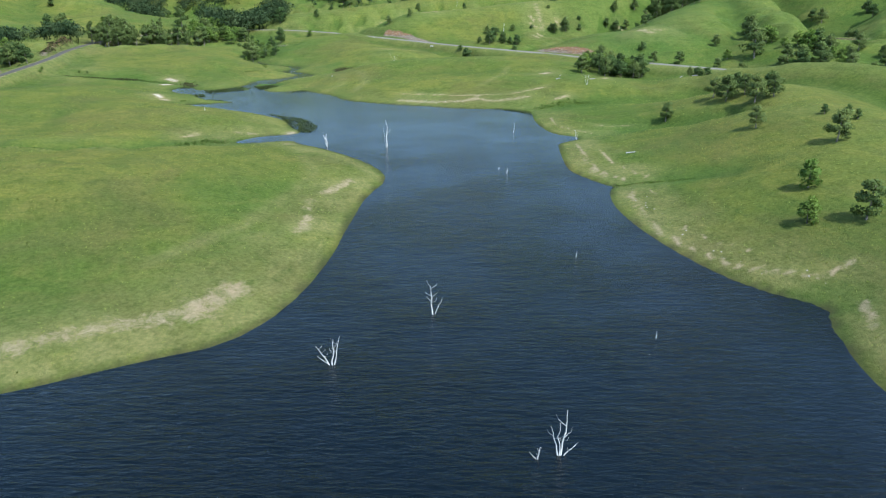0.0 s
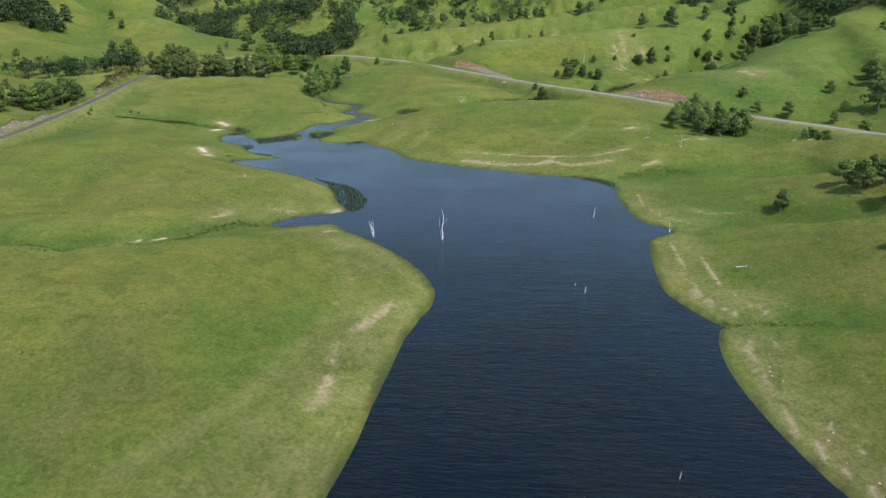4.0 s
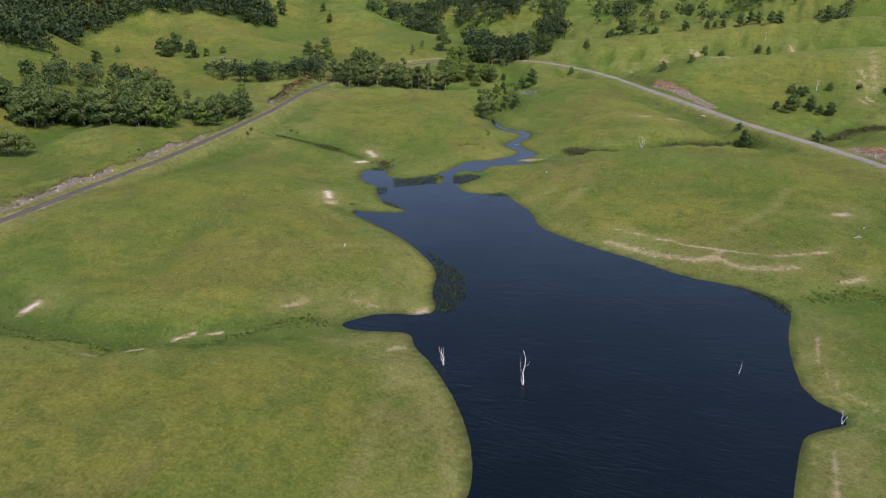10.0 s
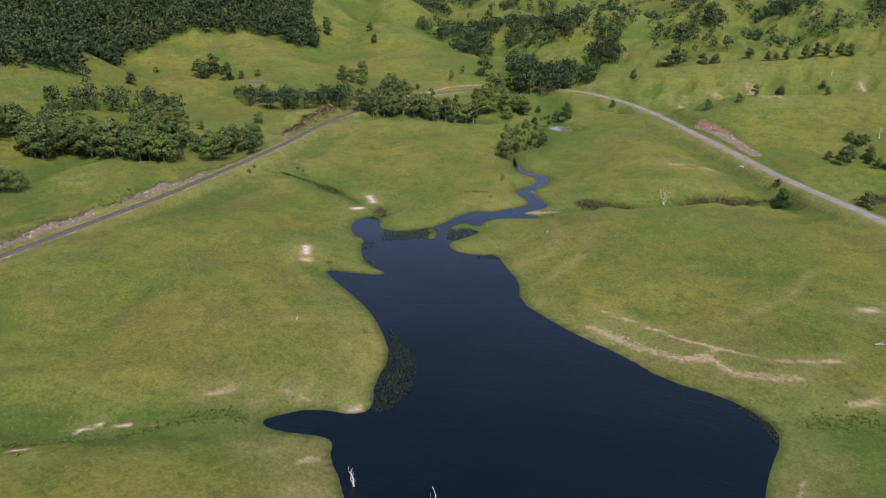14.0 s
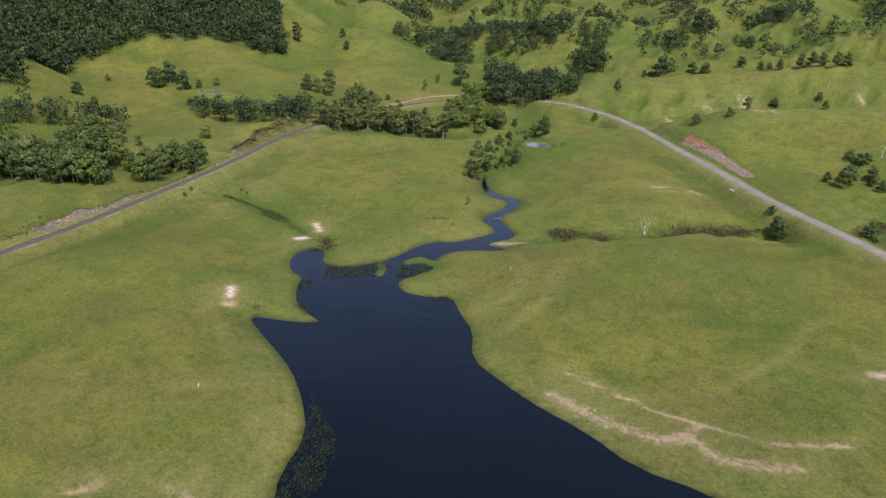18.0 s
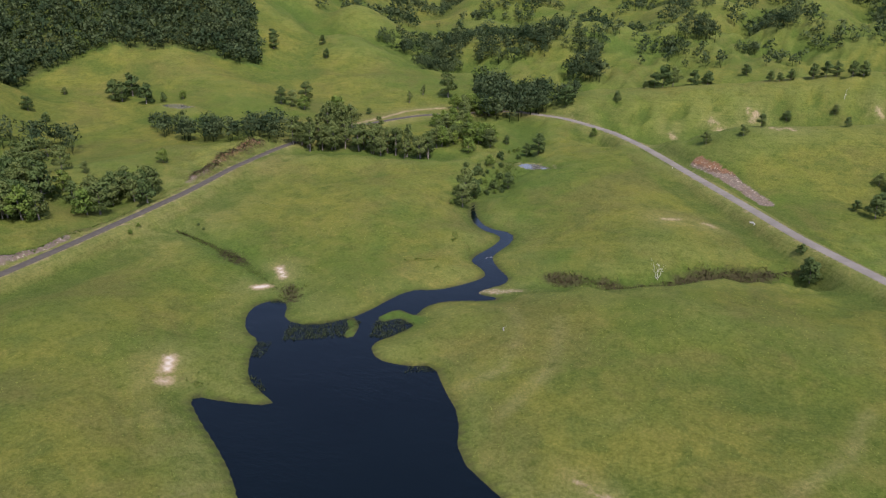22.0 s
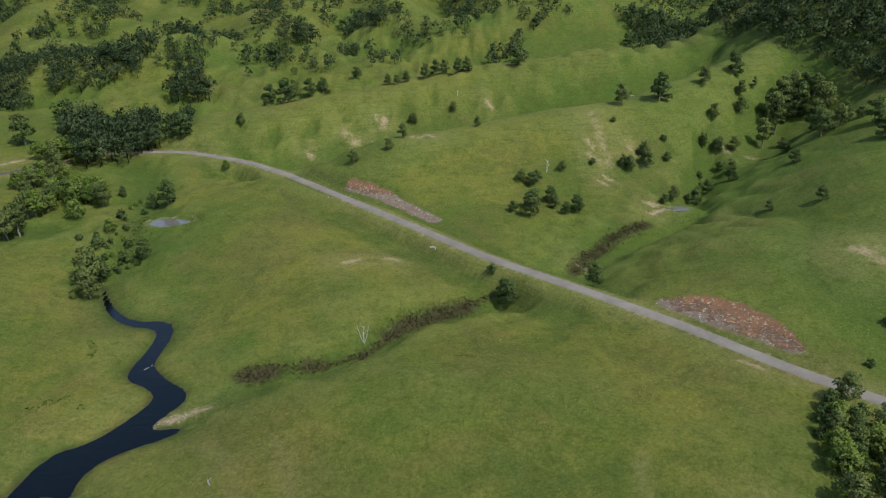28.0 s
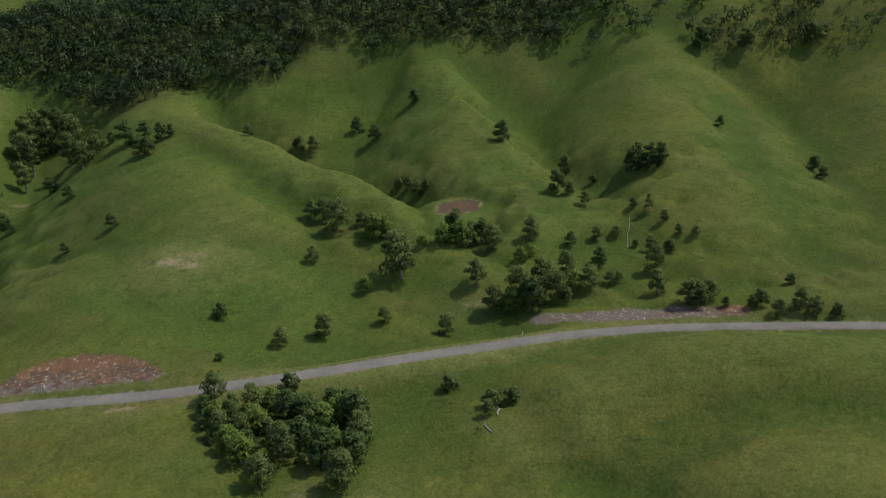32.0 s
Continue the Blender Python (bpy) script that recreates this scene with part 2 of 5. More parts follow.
M_MUD = mat_simple("muddy_water", (0.105, 0.064, 0.038), (0.140, 0.086, 0.050), 0.2, 0.25, 0.05, 0.02)
M_ROAD_OLD = mat_simple("worn_bitumen", (0.068, 0.061, 0.048), (0.098, 0.089, 0.072), 0.4, 0.85)
M_ROCK = mat_simple("red_rock", (0.110, 0.072, 0.048), (0.230, 0.185, 0.140), 0.30, 0.9, 0.8, 0.3, stretch=(1, 1, 2.5, 20))
M_STONE = mat_simple("pale_stone", (0.30, 0.26, 0.21), (0.50, 0.45, 0.38), 0.8, 0.9)
M_CONCRETE = mat_simple("concrete", (0.45, 0.44, 0.41), (0.60, 0.58, 0.54), 1.2, 0.9)
M_WHITE = mat_simple("white_paint", (0.70, 0.70, 0.68), (0.82, 0.82, 0.80), 2.0, 0.6)
M_REED = mat_leaf("reeds", (0.050, 0.068, 0.020), (0.064, 0.080, 0.026), (0.034, 0.046, 0.017))
M_RUSH = mat_leaf("brown_rushes", (0.046, 0.039, 0.022), (0.060, 0.050, 0.027), (0.032, 0.030, 0.017))
M_RED = mat_simple("red_reflector", (0.45, 0.03, 0.02), (0.5, 0.04, 0.03), 2.0, 0.4)
M_WEED = mat_leaf("weeds", (0.062, 0.098, 0.022), (0.062, 0.098, 0.022), (0.092, 0.130, 0.030))
M_TUSSOCK = mat_leaf("tussock", (0.150, 0.168, 0.042), (0.150, 0.168, 0.042), (0.118, 0.148, 0.034))


def mat_forest():
    n = Nodes("forest_leaves", 0.85, 0.08)
    c = n.mix(n.attr("tone"), (0.026, 0.046, 0.020), (0.066, 0.090, 0.038))
    c = n.mix(n.math("MULTIPLY", n.island(), 0.6), c, n.mix(1.0, c, (0.6, 0.65, 0.6), "MULTIPLY"))
    return through_light(n, c)


M_FOREST = mat_forest()

# ---- the lie of the land ----
# shore of the drowned valley, from the near left round the head of the creek to the near right
LEFT_BANK = [(-420, -700), (-190, 40), (-110, 88), (-74, 103), (-54, 115), (-41, 121), (-33, 136), (-28, 163), (-26, 204),
             (-24, 222), (-19, 240), (-24, 256), (-35, 273), (-51, 290), (-60, 296), (-64, 303), (-70, 302), (-80, 298),
             (-88, 298), (-86, 303), (-79, 312), (-65, 316), (-64, 322), (-71, 332), (-76, 349), (-89, 362), (-103, 373),
             (-118, 381), (-129, 386), (-143, 394), (-127, 398), (-115, 403.5), (-122, 406), (-133, 410), (-144, 423), (-147, 431), (-157, 434)]
CREEK_LEFT = [(-165, 443), (-168, 452), (-164, 459), (-158, 459), (-150, 447), (-138, 449), (-129, 462), (-127, 471), (-124, 494),
              (-114, 499), (-108, 508), (-102, 521), (-107, 528), (-116, 533), (-117, 541), (-115, 555), (-116, 566), (-120, 570),
              (-130, 572), (-141, 582), (-149, 597), (-153, 608)]
CREEK_RIGHT = [(-152, 608.5), (-146.5, 598), (-138, 585), (-128, 576), (-114, 576), (-109, 565), (-110, 545), (-108, 540), (-101, 532), (-93, 526),
               (-92, 519), (-97, 511), (-99, 504), (-87, 506), (-91, 501), (-102, 495), (-109, 488), (-110, 478), (-105, 470),
               (-108, 458), (-112, 449), (-104, 441), (-92, 443), (-85, 448), (-75, 437), (-64, 427), (-56, 410)]
RIGHT_BANK = [(-40, 402), (-26, 396), (-8, 391), (8, 383), (27, 383), (40, 377), (45, 369), (44, 352), (45, 336), (48.5, 317),
              (61, 309.5), (49, 299), (47.5, 294), (46, 275), (45, 256), (47, 248), (54, 234), (57, 231.5), (54, 226), (52, 212), (52.8, 200), (55, 186),
              (60.5, 166), (69, 148), (82, 138), (78, 131), (75, 114), (74, 105), (84, 60), (150, -20), (420, -700)]
SHORE = LEFT_BANK + CREEK_LEFT + CREEK_RIGHT + RIGHT_BANK


def seg_dist(X, Y, pts, closed=False):
    """The distance to a line of points, and how far along it (0 to 1) the nearest place lies."""
    best, along = np.full(X.shape, 1e9), np.zeros(X.shape)
    ends = list(zip(pts, pts[1:] + pts[:1])) if closed else list(zip(pts, pts[1:]))
    for k, ((ax, ay), (bx, by)) in enumerate(ends):
        dx, dy = bx - ax, by - ay
        u = np.clip(((X - ax) * dx + (Y - ay) * dy) / (dx * dx + dy * dy + 1e-9), 0, 1)
        d = (X - ax - u * dx) ** 2 + (Y - ay - u * dy) ** 2
        near = d < best
        best, along = np.where(near, d, best), np.where(near, (k + u) / len(ends), along)
    return np.sqrt(best), along


def inside(X, Y, pts):
    """Whether places lie in a closed outline."""
    hit = np.zeros(X.shape, bool)
    for (ax, ay), (bx, by) in zip(pts, pts[1:] + pts[:1]):
        cross = (ay > Y) != (by > Y)
        hit ^= cross & (X < (bx - ax) * (Y - ay) / (by - ay + 1e-12) + ax)
    return hit


def smooth(a, b, v):
    u = np.clip((v - a) / (b - a), 0, 1)
    return u * u * (3 - 2 * u)


def waves(X, Y, size, seed, octaves=4):
    """Rolling noise between about -1 and 1, made of crossed sines."""
    r, out, amp = np.random.RandomState(seed), 0.0, 1.0
    for o in range(octaves):
        for k in range(4):
            a, p = r.uniform(0, 6.283, 2)
            f = 6.283 / size * r.uniform(0.7, 1.4) * 2 ** o
            out = out + amp * 0.35 * np.sin((X * math.cos(a) + Y * math.sin(a)) * f + p + 1.3 * np.sin((Y * math.cos(a) - X * math.sin(a)) * f * 0.6 + p * 2))
        amp *= 0.5
    return out


# spurs and knolls: a crest line with its heights, half width
RIDGES = [
    ([(-45, 160, 7), (-70, 215, 9), (-98, 248, 10), (-150, 235, 12)], 42),
    ([(-110, 205, 12), (-190, 200, 14)], 60),
    ([(-135, 350, 9), (-200, 390, 10), (-225, 330, 12)], 50),
    ([(-290, 605, 14), (-236, 618, 14.5), (-190, 640, 12), (-190, 580, 12)], 42),
    ([(-68, 503, 10), (-15, 507, 14), (30, 505, 15), (75, 478, 14)], 36),
    ([(-20, 445, 8), (40, 440, 10), (90, 420, 11)], 40),
    ([(110, 110, 14), (125, 190, 16), (142, 260, 22), (148, 318, 21)], 48),
    ([(190, 330, 15), (175, 420, 12)], 45),
    ([(-50, 590, 11), (-95, 650, 13), (-100, 700, 13)], 38),
    ([(95, 528, 16), (142, 590, 25), (170, 575, 30), (198, 589, 38), (230, 650, 45), (267, 705, 52), (312, 762, 66), (400, 850, 105)], 62),
    ([(270, 705, 54), (265, 680, 55), (262, 650, 53), (257, 620, 49), (252, 590, 43.5), (246, 560, 41), (240, 535, 36), (230, 505, 27), (226, 480, 21)], 40),
    ([(140, 405, 14), (160, 392, 20), (180, 375, 24), (195, 355, 25.5), (212, 318, 26)], 30),
    ([(500, 690, 112), (400, 600, 74), (332, 517, 47), (310, 485, 39.5), (285, 455, 34), (266, 430, 26), (246, 408, 17)], 52),
    ([(590, 540, 118), (480, 470, 76), (400, 430, 55), (351, 400, 44), (305, 340, 22)], 84),
    ([(690, 330, 118), (540, 320, 74), (430, 300, 48), (350, 250, 20)], 95),
    ([(330, 900, 105), (440, 720, 112), (560, 560, 120), (640, 380, 125), (720, 100, 130), (760, -300, 120)], 110),
    ([(-60, 722, 20), (-22, 735, 32), (5, 746, 34), (40, 762, 36), (77, 771, 40.5), (128, 786, 44), (215, 840, 60), (300, 900, 84)], 46),
    ([(-190, 818, 15), (-150, 840, 27.5), (-60, 873, 37), (39, 912, 48), (178, 935, 58), (300, 990, 86)], 50),
    ([(-330, 1010, 40), (-150, 1120, 52), (60, 1180, 66), (250, 1230, 90)], 60),
    ([(-1000, 420, 140), (-660, 800, 105), (-720, 1050, 120)], 150),
    ([(-310, 400, 19), (-335, 480, 20), (-330, 560, 17)], 32),
    ([(-360, 300, 22), (-480, 420, 36), (-560, 520, 60)], 70),
    ([(-345, 660, 17), (-440, 700, 30), (-560, 730, 55)], 48),
    ([(-370, 830, 24), (-425, 880, 42), (-520, 990, 62)], 60),
    ([(-2400, 1700, 200), (-600, 2000, 240), (600, 1800, 240), (1500, 900, 230), (1700, -600, 200)], 420),
    ([(-1800, 1500, 220), (-1700, 0, 200), (-1500, -1500, 180)], 420),
]
# gullies: a line, depth, half width
GULLIES = [
    ([(-228, 1049), (-193, 1060), (-120, 1127), (-54, 1122), (-16, 1153), (12, 1165)], 14, 32),
    ([(-548, 930), (-500, 930), (-449, 941), (-397, 928), (-328, 948)], 13, 30),
    ([(-287, 612), (-264, 624), (-234, 642), (-203, 660)], 5, 18),
    ([(-334, 416), (-322, 437), (-316, 467), (-307, 491)], 4, 18),
    ([(-85, 1110), (-38, 1127), (12, 1166), (57, 1174)], 12, 28),
    ([(-417, 1125), (-390, 1149), (-346, 1198), (-314, 1246)], 12, 28),
    ([(305, 700), (292, 645), (284, 600), (282, 560), (277, 525), (268, 495)], 9, 17),
    ([(385, 545), (364, 505), (345, 475), (328, 445)], 9, 17),
    ([(222, 595), (223, 568), (224, 550), (231, 528)], 3, 12),
    ([(-110, 770), (-20, 830), (80, 862), (180, 905), (240, 960)], 14, 29),
    ([(-220, 910), (-20, 985), (140, 1010), (260, 1060)], 16, 34),
    ([(40, 590), (71, 629), (112, 655), (165, 735), (235, 800)], 7, 26),
    ([(190, 440), (222, 520), (232, 560)], 5, 16),
    ([(250, 420), (300, 470), (350, 560), (400, 640)], 7, 22),
    ([(300, 350), (370, 390), (450, 420)], 6, 20),
    ([(-92, 512), (-69, 527), (-51, 530), (-34, 542), (-25, 558), (-8, 567), (17, 574), (50, 603), (71, 629), (93, 639), (112, 651), (170, 760)], 9, 8),
    ([(-160, 462), (-178, 470), (-198, 477), (-213, 480), (-246, 487)], 4, 8),
    ([(-86, 299), (-97, 289), (-111, 278), (-124, 267), (-135, 258), (-165, 250), (-230, 262)], 7, 12),
    ([(-152, 608), (-150, 640), (-160, 690), (-190, 760), (-250, 900)], 6, 14),
    ([(60, 310), (90, 318), (120, 300)], 5, 9), ([(57, 231), (62, 230), (76, 228), (92, 224)], 2.5, 6),
    ([(44, 372), (80, 385), (130, 375)], 5, 12),
]
ROAD_LEFT = [(-240, 180), (-246, 303), (-250, 350), (-254, 405), (-259, 440), (-265, 476), (-272, 513), (-285, 561), (-292, 603), (-296, 660), (-270, 740), (-215, 797)]
ROAD_RIGHT = [(-215, 797), (-169, 793), (-124, 766), (-94, 736), (-51, 682), (-15, 637), (11, 603), (47, 566), (73, 538), (98, 506), (124, 480), (151, 456), (174, 434), (194, 414), (214, 388), (228, 364), (255, 318), (290, 230), (330, 100)]


def soft_line(pts, rounds=2):
    """The same line with its corners cut."""
    for _ in range(rounds):
        out = [pts[0]]
        for (ax, ay), (bx, by) in zip(pts, pts[1:]):
            out += [(ax * 0.75 + bx * 0.25, ay * 0.75 + by * 0.25), (ax * 0.25 + bx * 0.75, ay * 0.25 + by * 0.75)]
        pts = out + [pts[-1]]
    return pts


SHORE = soft_line(SHORE, 1)


SPIT = [(-118, 468), (-116.5, 474), (-112, 473), (-106, 472)]  # green spit at the creek's mouth


def shore_dist(X, Y):
    """Distance to the water's edge, negative in the lake; far from it only roughly."""
    X, Y = np.asarray(X, float), np.asarray(Y, float)
    near = (np.abs(X + 40) < 330) & (Y < 800) & (Y > -60)
    d = np.where(Y < 0, np.abs(X) - (80 - Y * 0.5), 300.0)
    q, _ = seg_dist(X[near], Y[near], SHORE, True)
    d[near] = np.where(inside(X[near], Y[near], SHORE), -q, q)
    return d


def height(X, Y):
    d = shore_dist(X, Y)
    far = smooth(420, 900, np.hypot(X + 40, Y - 420))
    base = 0.022 * np.maximum(0, Y - 430) + 3.0 + 0.02 * np.maximum(0, np.abs(X + 60) - 140)
    total = np.ones(X.shape)
    wander = 1 + 0.05 * waves(X, Y, 140, 47, 2)
    for pts, w in RIDGES:
        h = np.zeros(X.shape)
        for (ax, ay, az), (bx, by, bz) in zip(pts, pts[1:]):
            dx, dy = bx - ax, by - ay
            u = np.clip(((X - ax) * dx + (Y - ay) * dy) / (dx * dx + dy * dy), 0, 1)
            q = np.hypot(X - ax - u * dx, Y - ay - u * dy) * wander
            h = np.maximum(h, np.maximum(az + (bz - az) * u - base, 0) * np.exp(-(np.abs(q) / w) ** 2.1))
        total = total + np.exp(np.minimum(h / 1.7, 200)) - 1
    z = base + 1.7 * np.log(total)
    fold = np.sqrt(waves(X, Y, 170, 8, 2) ** 2 + 0.01)
    z = z + waves(X, Y, 150, 5, 3) * 0.8 + waves(X, Y, 260, 5, 2) * 4.5 * far + (fold - 0.1) * smooth(26, 60, z) * 2.2 + np.sqrt(waves(X, Y, 320, 21, 1) ** 2 + 0.02) * 30 * far
    z = z + waves(X, Y, 14, 31, 3) * 0.14
    twist = 1 + 0.25 * waves(X, Y, 22, 3, 2)
    for pts, deep, w in GULLIES:
        q, u = seg_dist(X, Y, pts)
        q = q * twist
        z = z - deep * np.exp(-(q / w) ** 2) * np.minimum(1.0, 0.25 + z.clip(0, 100) / 12)
    z = z * (1 - np.exp(-np.maximum(d, 0) / 30)) + 0.06 * np.clip(d, 0, 10)
    bed = np.maximum(-4, d * 0.16)
    islet, _ = seg_dist(X, Y, SPIT)
    bed = np.maximum(bed, 0.45 - 0.16 * islet)
    tip, _ = seg_dist(X, Y, [(-128, 460), (-124, 456), (-122, 450)])
    bed = np.maximum(bed, 0.30 - 0.16 * tip)
    return np.where(d < 0, bed, np.maximum(z, 0.05 * np.clip(d, 0, 12)))


def road_level(pts, zs, u):
    return np.interp(u, np.linspace(0, 1, len(zs)), zs)


ROAD_LEFT_Z = [11, 11, 11.5, 12, 12.5, 13, 13.5, 13]
ROAD_RIGHT_Z = [13, 13, 13.5, 14, 14, 15, 15]


# the faces of the deepest road cuttings
CUT_FACES = [[(70, 551), (78, 556), (88, 553), (97, 545), (104, 532), (107, 518), (101, 515), (86, 532)], [(205, 428), (211, 418), (224, 401), (236, 380), (243, 363), (238, 362), (225, 383), (209, 408)],
             [(-57, 699), (-50, 703), (-32, 689), (-16, 672), (-5, 658), (-10, 655), (-26, 672)]]
# the western road's cut bank: how high it stands along y
BANK_Y = [225, 300, 335, 370, 400, 440, 470, 500, 530, 570, 605, 640]
BANK_H = [0, 2.5, 4.0, 3.5, 4.6, 3.6, 1.4, 1.6, 4.0, 5.5, 5.0, 0]


# farm ponds: middle, half axes, level
PONDS = [(-142, 670, 10.5, 6.0, 7.6), (122, 678, 5.5, 3.2, 7.0), (-421, 641, 12.0, 6.5, 21.0), (262, 300, 14.0, 9.0, 12.5), (271, 503, 12.0, 8.0, 27.0)]


def ground(X, Y):
    """Height of the land, with the ponds sunk and the roads benched into it."""
    z = height(X, Y)
    for px, py, ra, rb, level in PONDS:
        e = np.hypot((X - px) / ra, (Y - py) / rb)
        k = 1 - smooth(0.95, 1.7, e)
        z = z * (1 - k) + (level - 0.9 + 0.9 * smooth(0.5, 1.25, e)) * k
        z = np.where((e > 1.15) & (e < 2.6), np.maximum(z, level + 0.15 - 2.2 * np.maximum(0, e - 1.4)), z)
    for pts, zs, half in ((ROAD_LEFT, ROAD_LEFT_Z, 4.2), (ROAD_RIGHT, ROAD_RIGHT_Z, 4.4)):
        q, u = seg_dist(X, Y, pts)
        r = road_level(pts, zs, u)
        k = 1 - smooth(half, half + 9, q)
        z = z * (1 - k) + (r - 0.15) * k
    for outline in CUT_FACES:
        q, _ = seg_dist(X, Y, outline, True)
        z = np.where(inside(X, Y, outline), np.maximum(z - 2.0 * smooth(0, 3.5, q), np.minimum(z, 15.1)), z)
    # the cut bank on the uphill side of the western road
    west = np.interp(Y, [p[1] for p in ROAD_LEFT], [p[0] for p in ROAD_LEFT]) - X
    tall = np.interp(Y, BANK_Y, BANK_H) * (1 + 0.35 * waves(X, Y, 26, 52, 2))
    z = z + tall * smooth(4.6, 9.5, west) * (1 - smooth(13, 46, west))
    return z


# ---- small builders ----
def mesh_of(name, verts, faces, material, smooth_faces=True):
    me = bpy.data.meshes.new(name)
    me.from_pydata(verts, [], faces)
    me.materials.append(material)
    if smooth_faces:
        me.polygons.foreach_set("use_smooth", np.ones(len(me.polygons), bool))
    me.update()
    return me


def child(name, data, parent, label=""):
    ob = new(name, data)
    ob.parent = parent
    if label:
        tagged(ob, label)
    return ob


SHEET = {}


def ground_at(x, y):
    """Height of the finished ground sheet at a place."""
    xs, ys, z = SHEET["x"], SHEET["y"], SHEET["z"]
    a, b = int(np.searchsorted(xs, x)) - 1, int(np.searchsorted(ys, y)) - 1
    u, v = (x - xs[a]) / (xs[a + 1] - xs[a]), (y - ys[b]) / (ys[b + 1] - ys[b])
    return float((z[b, a] * (1 - u) + z[b, a + 1] * u) * (1 - v) + (z[b + 1, a] * (1 - u) + z[b + 1, a + 1] * u) * v)


# ---- ground sheet ----
def spread(lo, hi, step, far, grow):
    core = list(np.arange(lo, hi + step, step))
    a, s = [lo], step
    while a[-1] > -far:
        s *= grow
        a.append(a[-1] - s)
    b, s = [core[-1]], step
    while b[-1] < far:
        s *= grow
        b.append(b[-1] + s)
    return np.array(a[:0:-1] + core + b[1:])


def build_ground():
    xs, ys = spread(-280, 260, 2.2, 4200, 1.03), spread(85, 700, 2.2, 4200, 1.03)
    X, Y = np.meshgrid(xs, ys)
    Z = ground(X, Y)
    SHEET.update(x=xs, y=ys, z=Z)
    nx, ny = len(xs), len(ys)
    me = bpy.data.meshes.new("ground")
    v = np.stack([X, Y, Z], -1).reshape(-1, 3)
    i = np.arange(nx * ny).reshape(ny, nx)
    f = np.stack([i[:-1, :-1], i[:-1, 1:], i[1:, 1:], i[1:, :-1]], -1).reshape(-1, 4)
    me.vertices.add(len(v))
    me.vertices.foreach_set("co", v.ravel())
    me.loops.add(f.size)
    me.loops.foreach_set("vertex_index", f.ravel())
    me.polygons.add(len(f))
    me.polygons.foreach_set("loop_start", np.arange(len(f)) * 4)
    me.polygons.foreach_set("use_smooth", np.ones(len(f), bool))
    me.update()
    me.materials.append(M_GROUND)
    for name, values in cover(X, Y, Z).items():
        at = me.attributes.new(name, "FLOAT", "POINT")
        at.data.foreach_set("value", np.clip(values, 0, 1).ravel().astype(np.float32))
    return tagged(new("ground", me), "rolling green pasture with bare patches and gullies", "ground", kind="structure")


# bare soil: a line, half width, share
BARE_WEST = [
    ([(-80, 115), (-64, 125), (-54, 128)], 4.0, 0.62), ([(-50, 131), (-45, 141)], 5.0, 0.72), ([(-38, 178), (-37, 190)], 2.2, 0.7),
    ([(-39, 196), (-39, 205)], 2.0, 0.6), ([(-37, 213), (-33, 224), (-31, 231)], 2.2, 0.75), ([(-65, 289), (-63, 293)], 1.8, 0.75),
    ([(-107, 301), (-104, 306)], 2.5, 0.55), ([(-92, 312), (-82, 314)], 2.5, 0.55), ([(-69, 316), (-67, 318)], 2.5, 0.85),
    ([(-154.5, 397), (-158.5, 402)], 2.9, 0.95), ([(-152, 392), (-150, 394)], 2.6, 0.85), ([(-180, 479), (-173, 474)], 2.4, 0.95),
    ([(-177, 461), (-174, 465)], 2.6, 0.95), ([(-133, 240), (-130, 243)], 1.0, 0.9), ([(-124, 247), (-121, 251)], 1.0, 0.95),
    ([(-127, 265), (-123, 273)], 1.0, 0.95), ([(-119, 274), (-117, 277)], 1.0, 0.9), ([(-112, 279), (-109, 282)], 0.9, 0.85), ([(-110, 297), (-103, 305)], 1.0, 0.8),
    ([(-182, 259), (-179, 261)], 3.0, 0.95), ([(-258, 470), (-262, 492), (-272, 518)], 8.0, 0.36), ([(-282, 540), (-280, 580), (-284, 602)], 6.0, 0.34),
    ([(-66, 150), (-52, 175), (-45, 205), (-43, 235), (-52, 262)], 0.7, 0.42), ([(-120, 340), (-108, 352), (-104, 368)], 0.7, 0.4)]
BARE_EAST = [
    ([(55, 292), (54, 273), (53, 260), (55, 248), (58, 240), (62, 235)], 1.3, 0.74), ([(50.5, 257), (52.5, 247), (56, 239)], 0.8, 0.6),
    ([(62, 285), (61, 267), (61, 254), (64, 244), (67, 235), (69, 231)], 0.6, 0.75), ([(65, 243), (69, 237)], 2.0, 0.45),
    ([(60, 222), (58, 211), (58, 202), (58, 190), (61, 176), (69, 158), (84, 147), (93, 151)], 1.3, 0.74), ([(66, 223), (65, 213), (64, 201), (64, 189), (68, 174), (78, 158)], 0.6, 0.7),
    ([(52, 351), (53, 333), (58, 321), (66, 316)], 1.2, 0.7), ([(69, 329), (75, 325), (89, 324)], 0.7, 0.65), ([(87, 136), (83, 124)], 1.5, 0.7),
    ([(-24, 413), (-6, 409), (10, 406), (20, 406), (36, 405), (46, 408), (58, 412)], 1.2, 0.78),
    ([(-24, 402), (-5, 397), (10, 395), (18, 400), (28, 395), (46, 399)], 2.8, 0.70), ([(12, 395), (19, 405)], 1.5, 0.7),
    ([(60, 392), (68, 396)], 1.8, 0.8), ([(60, 449), (64, 451)], 2.6, 0.85), ([(87, 442), (88, 443)], 1.5, 0.7), ([(92, 420), (94, 422)], 2.0, 0.8),
    ([(-70, 440), (-62, 452), (-66, 475), (-78, 492)], 0.8, 0.42), ([(-52, 430), (-48, 460), (-56, 490)], 0.8, 0.38), ([(20, 420), (36, 446), (40, 470)], 0.6, 0.35)]
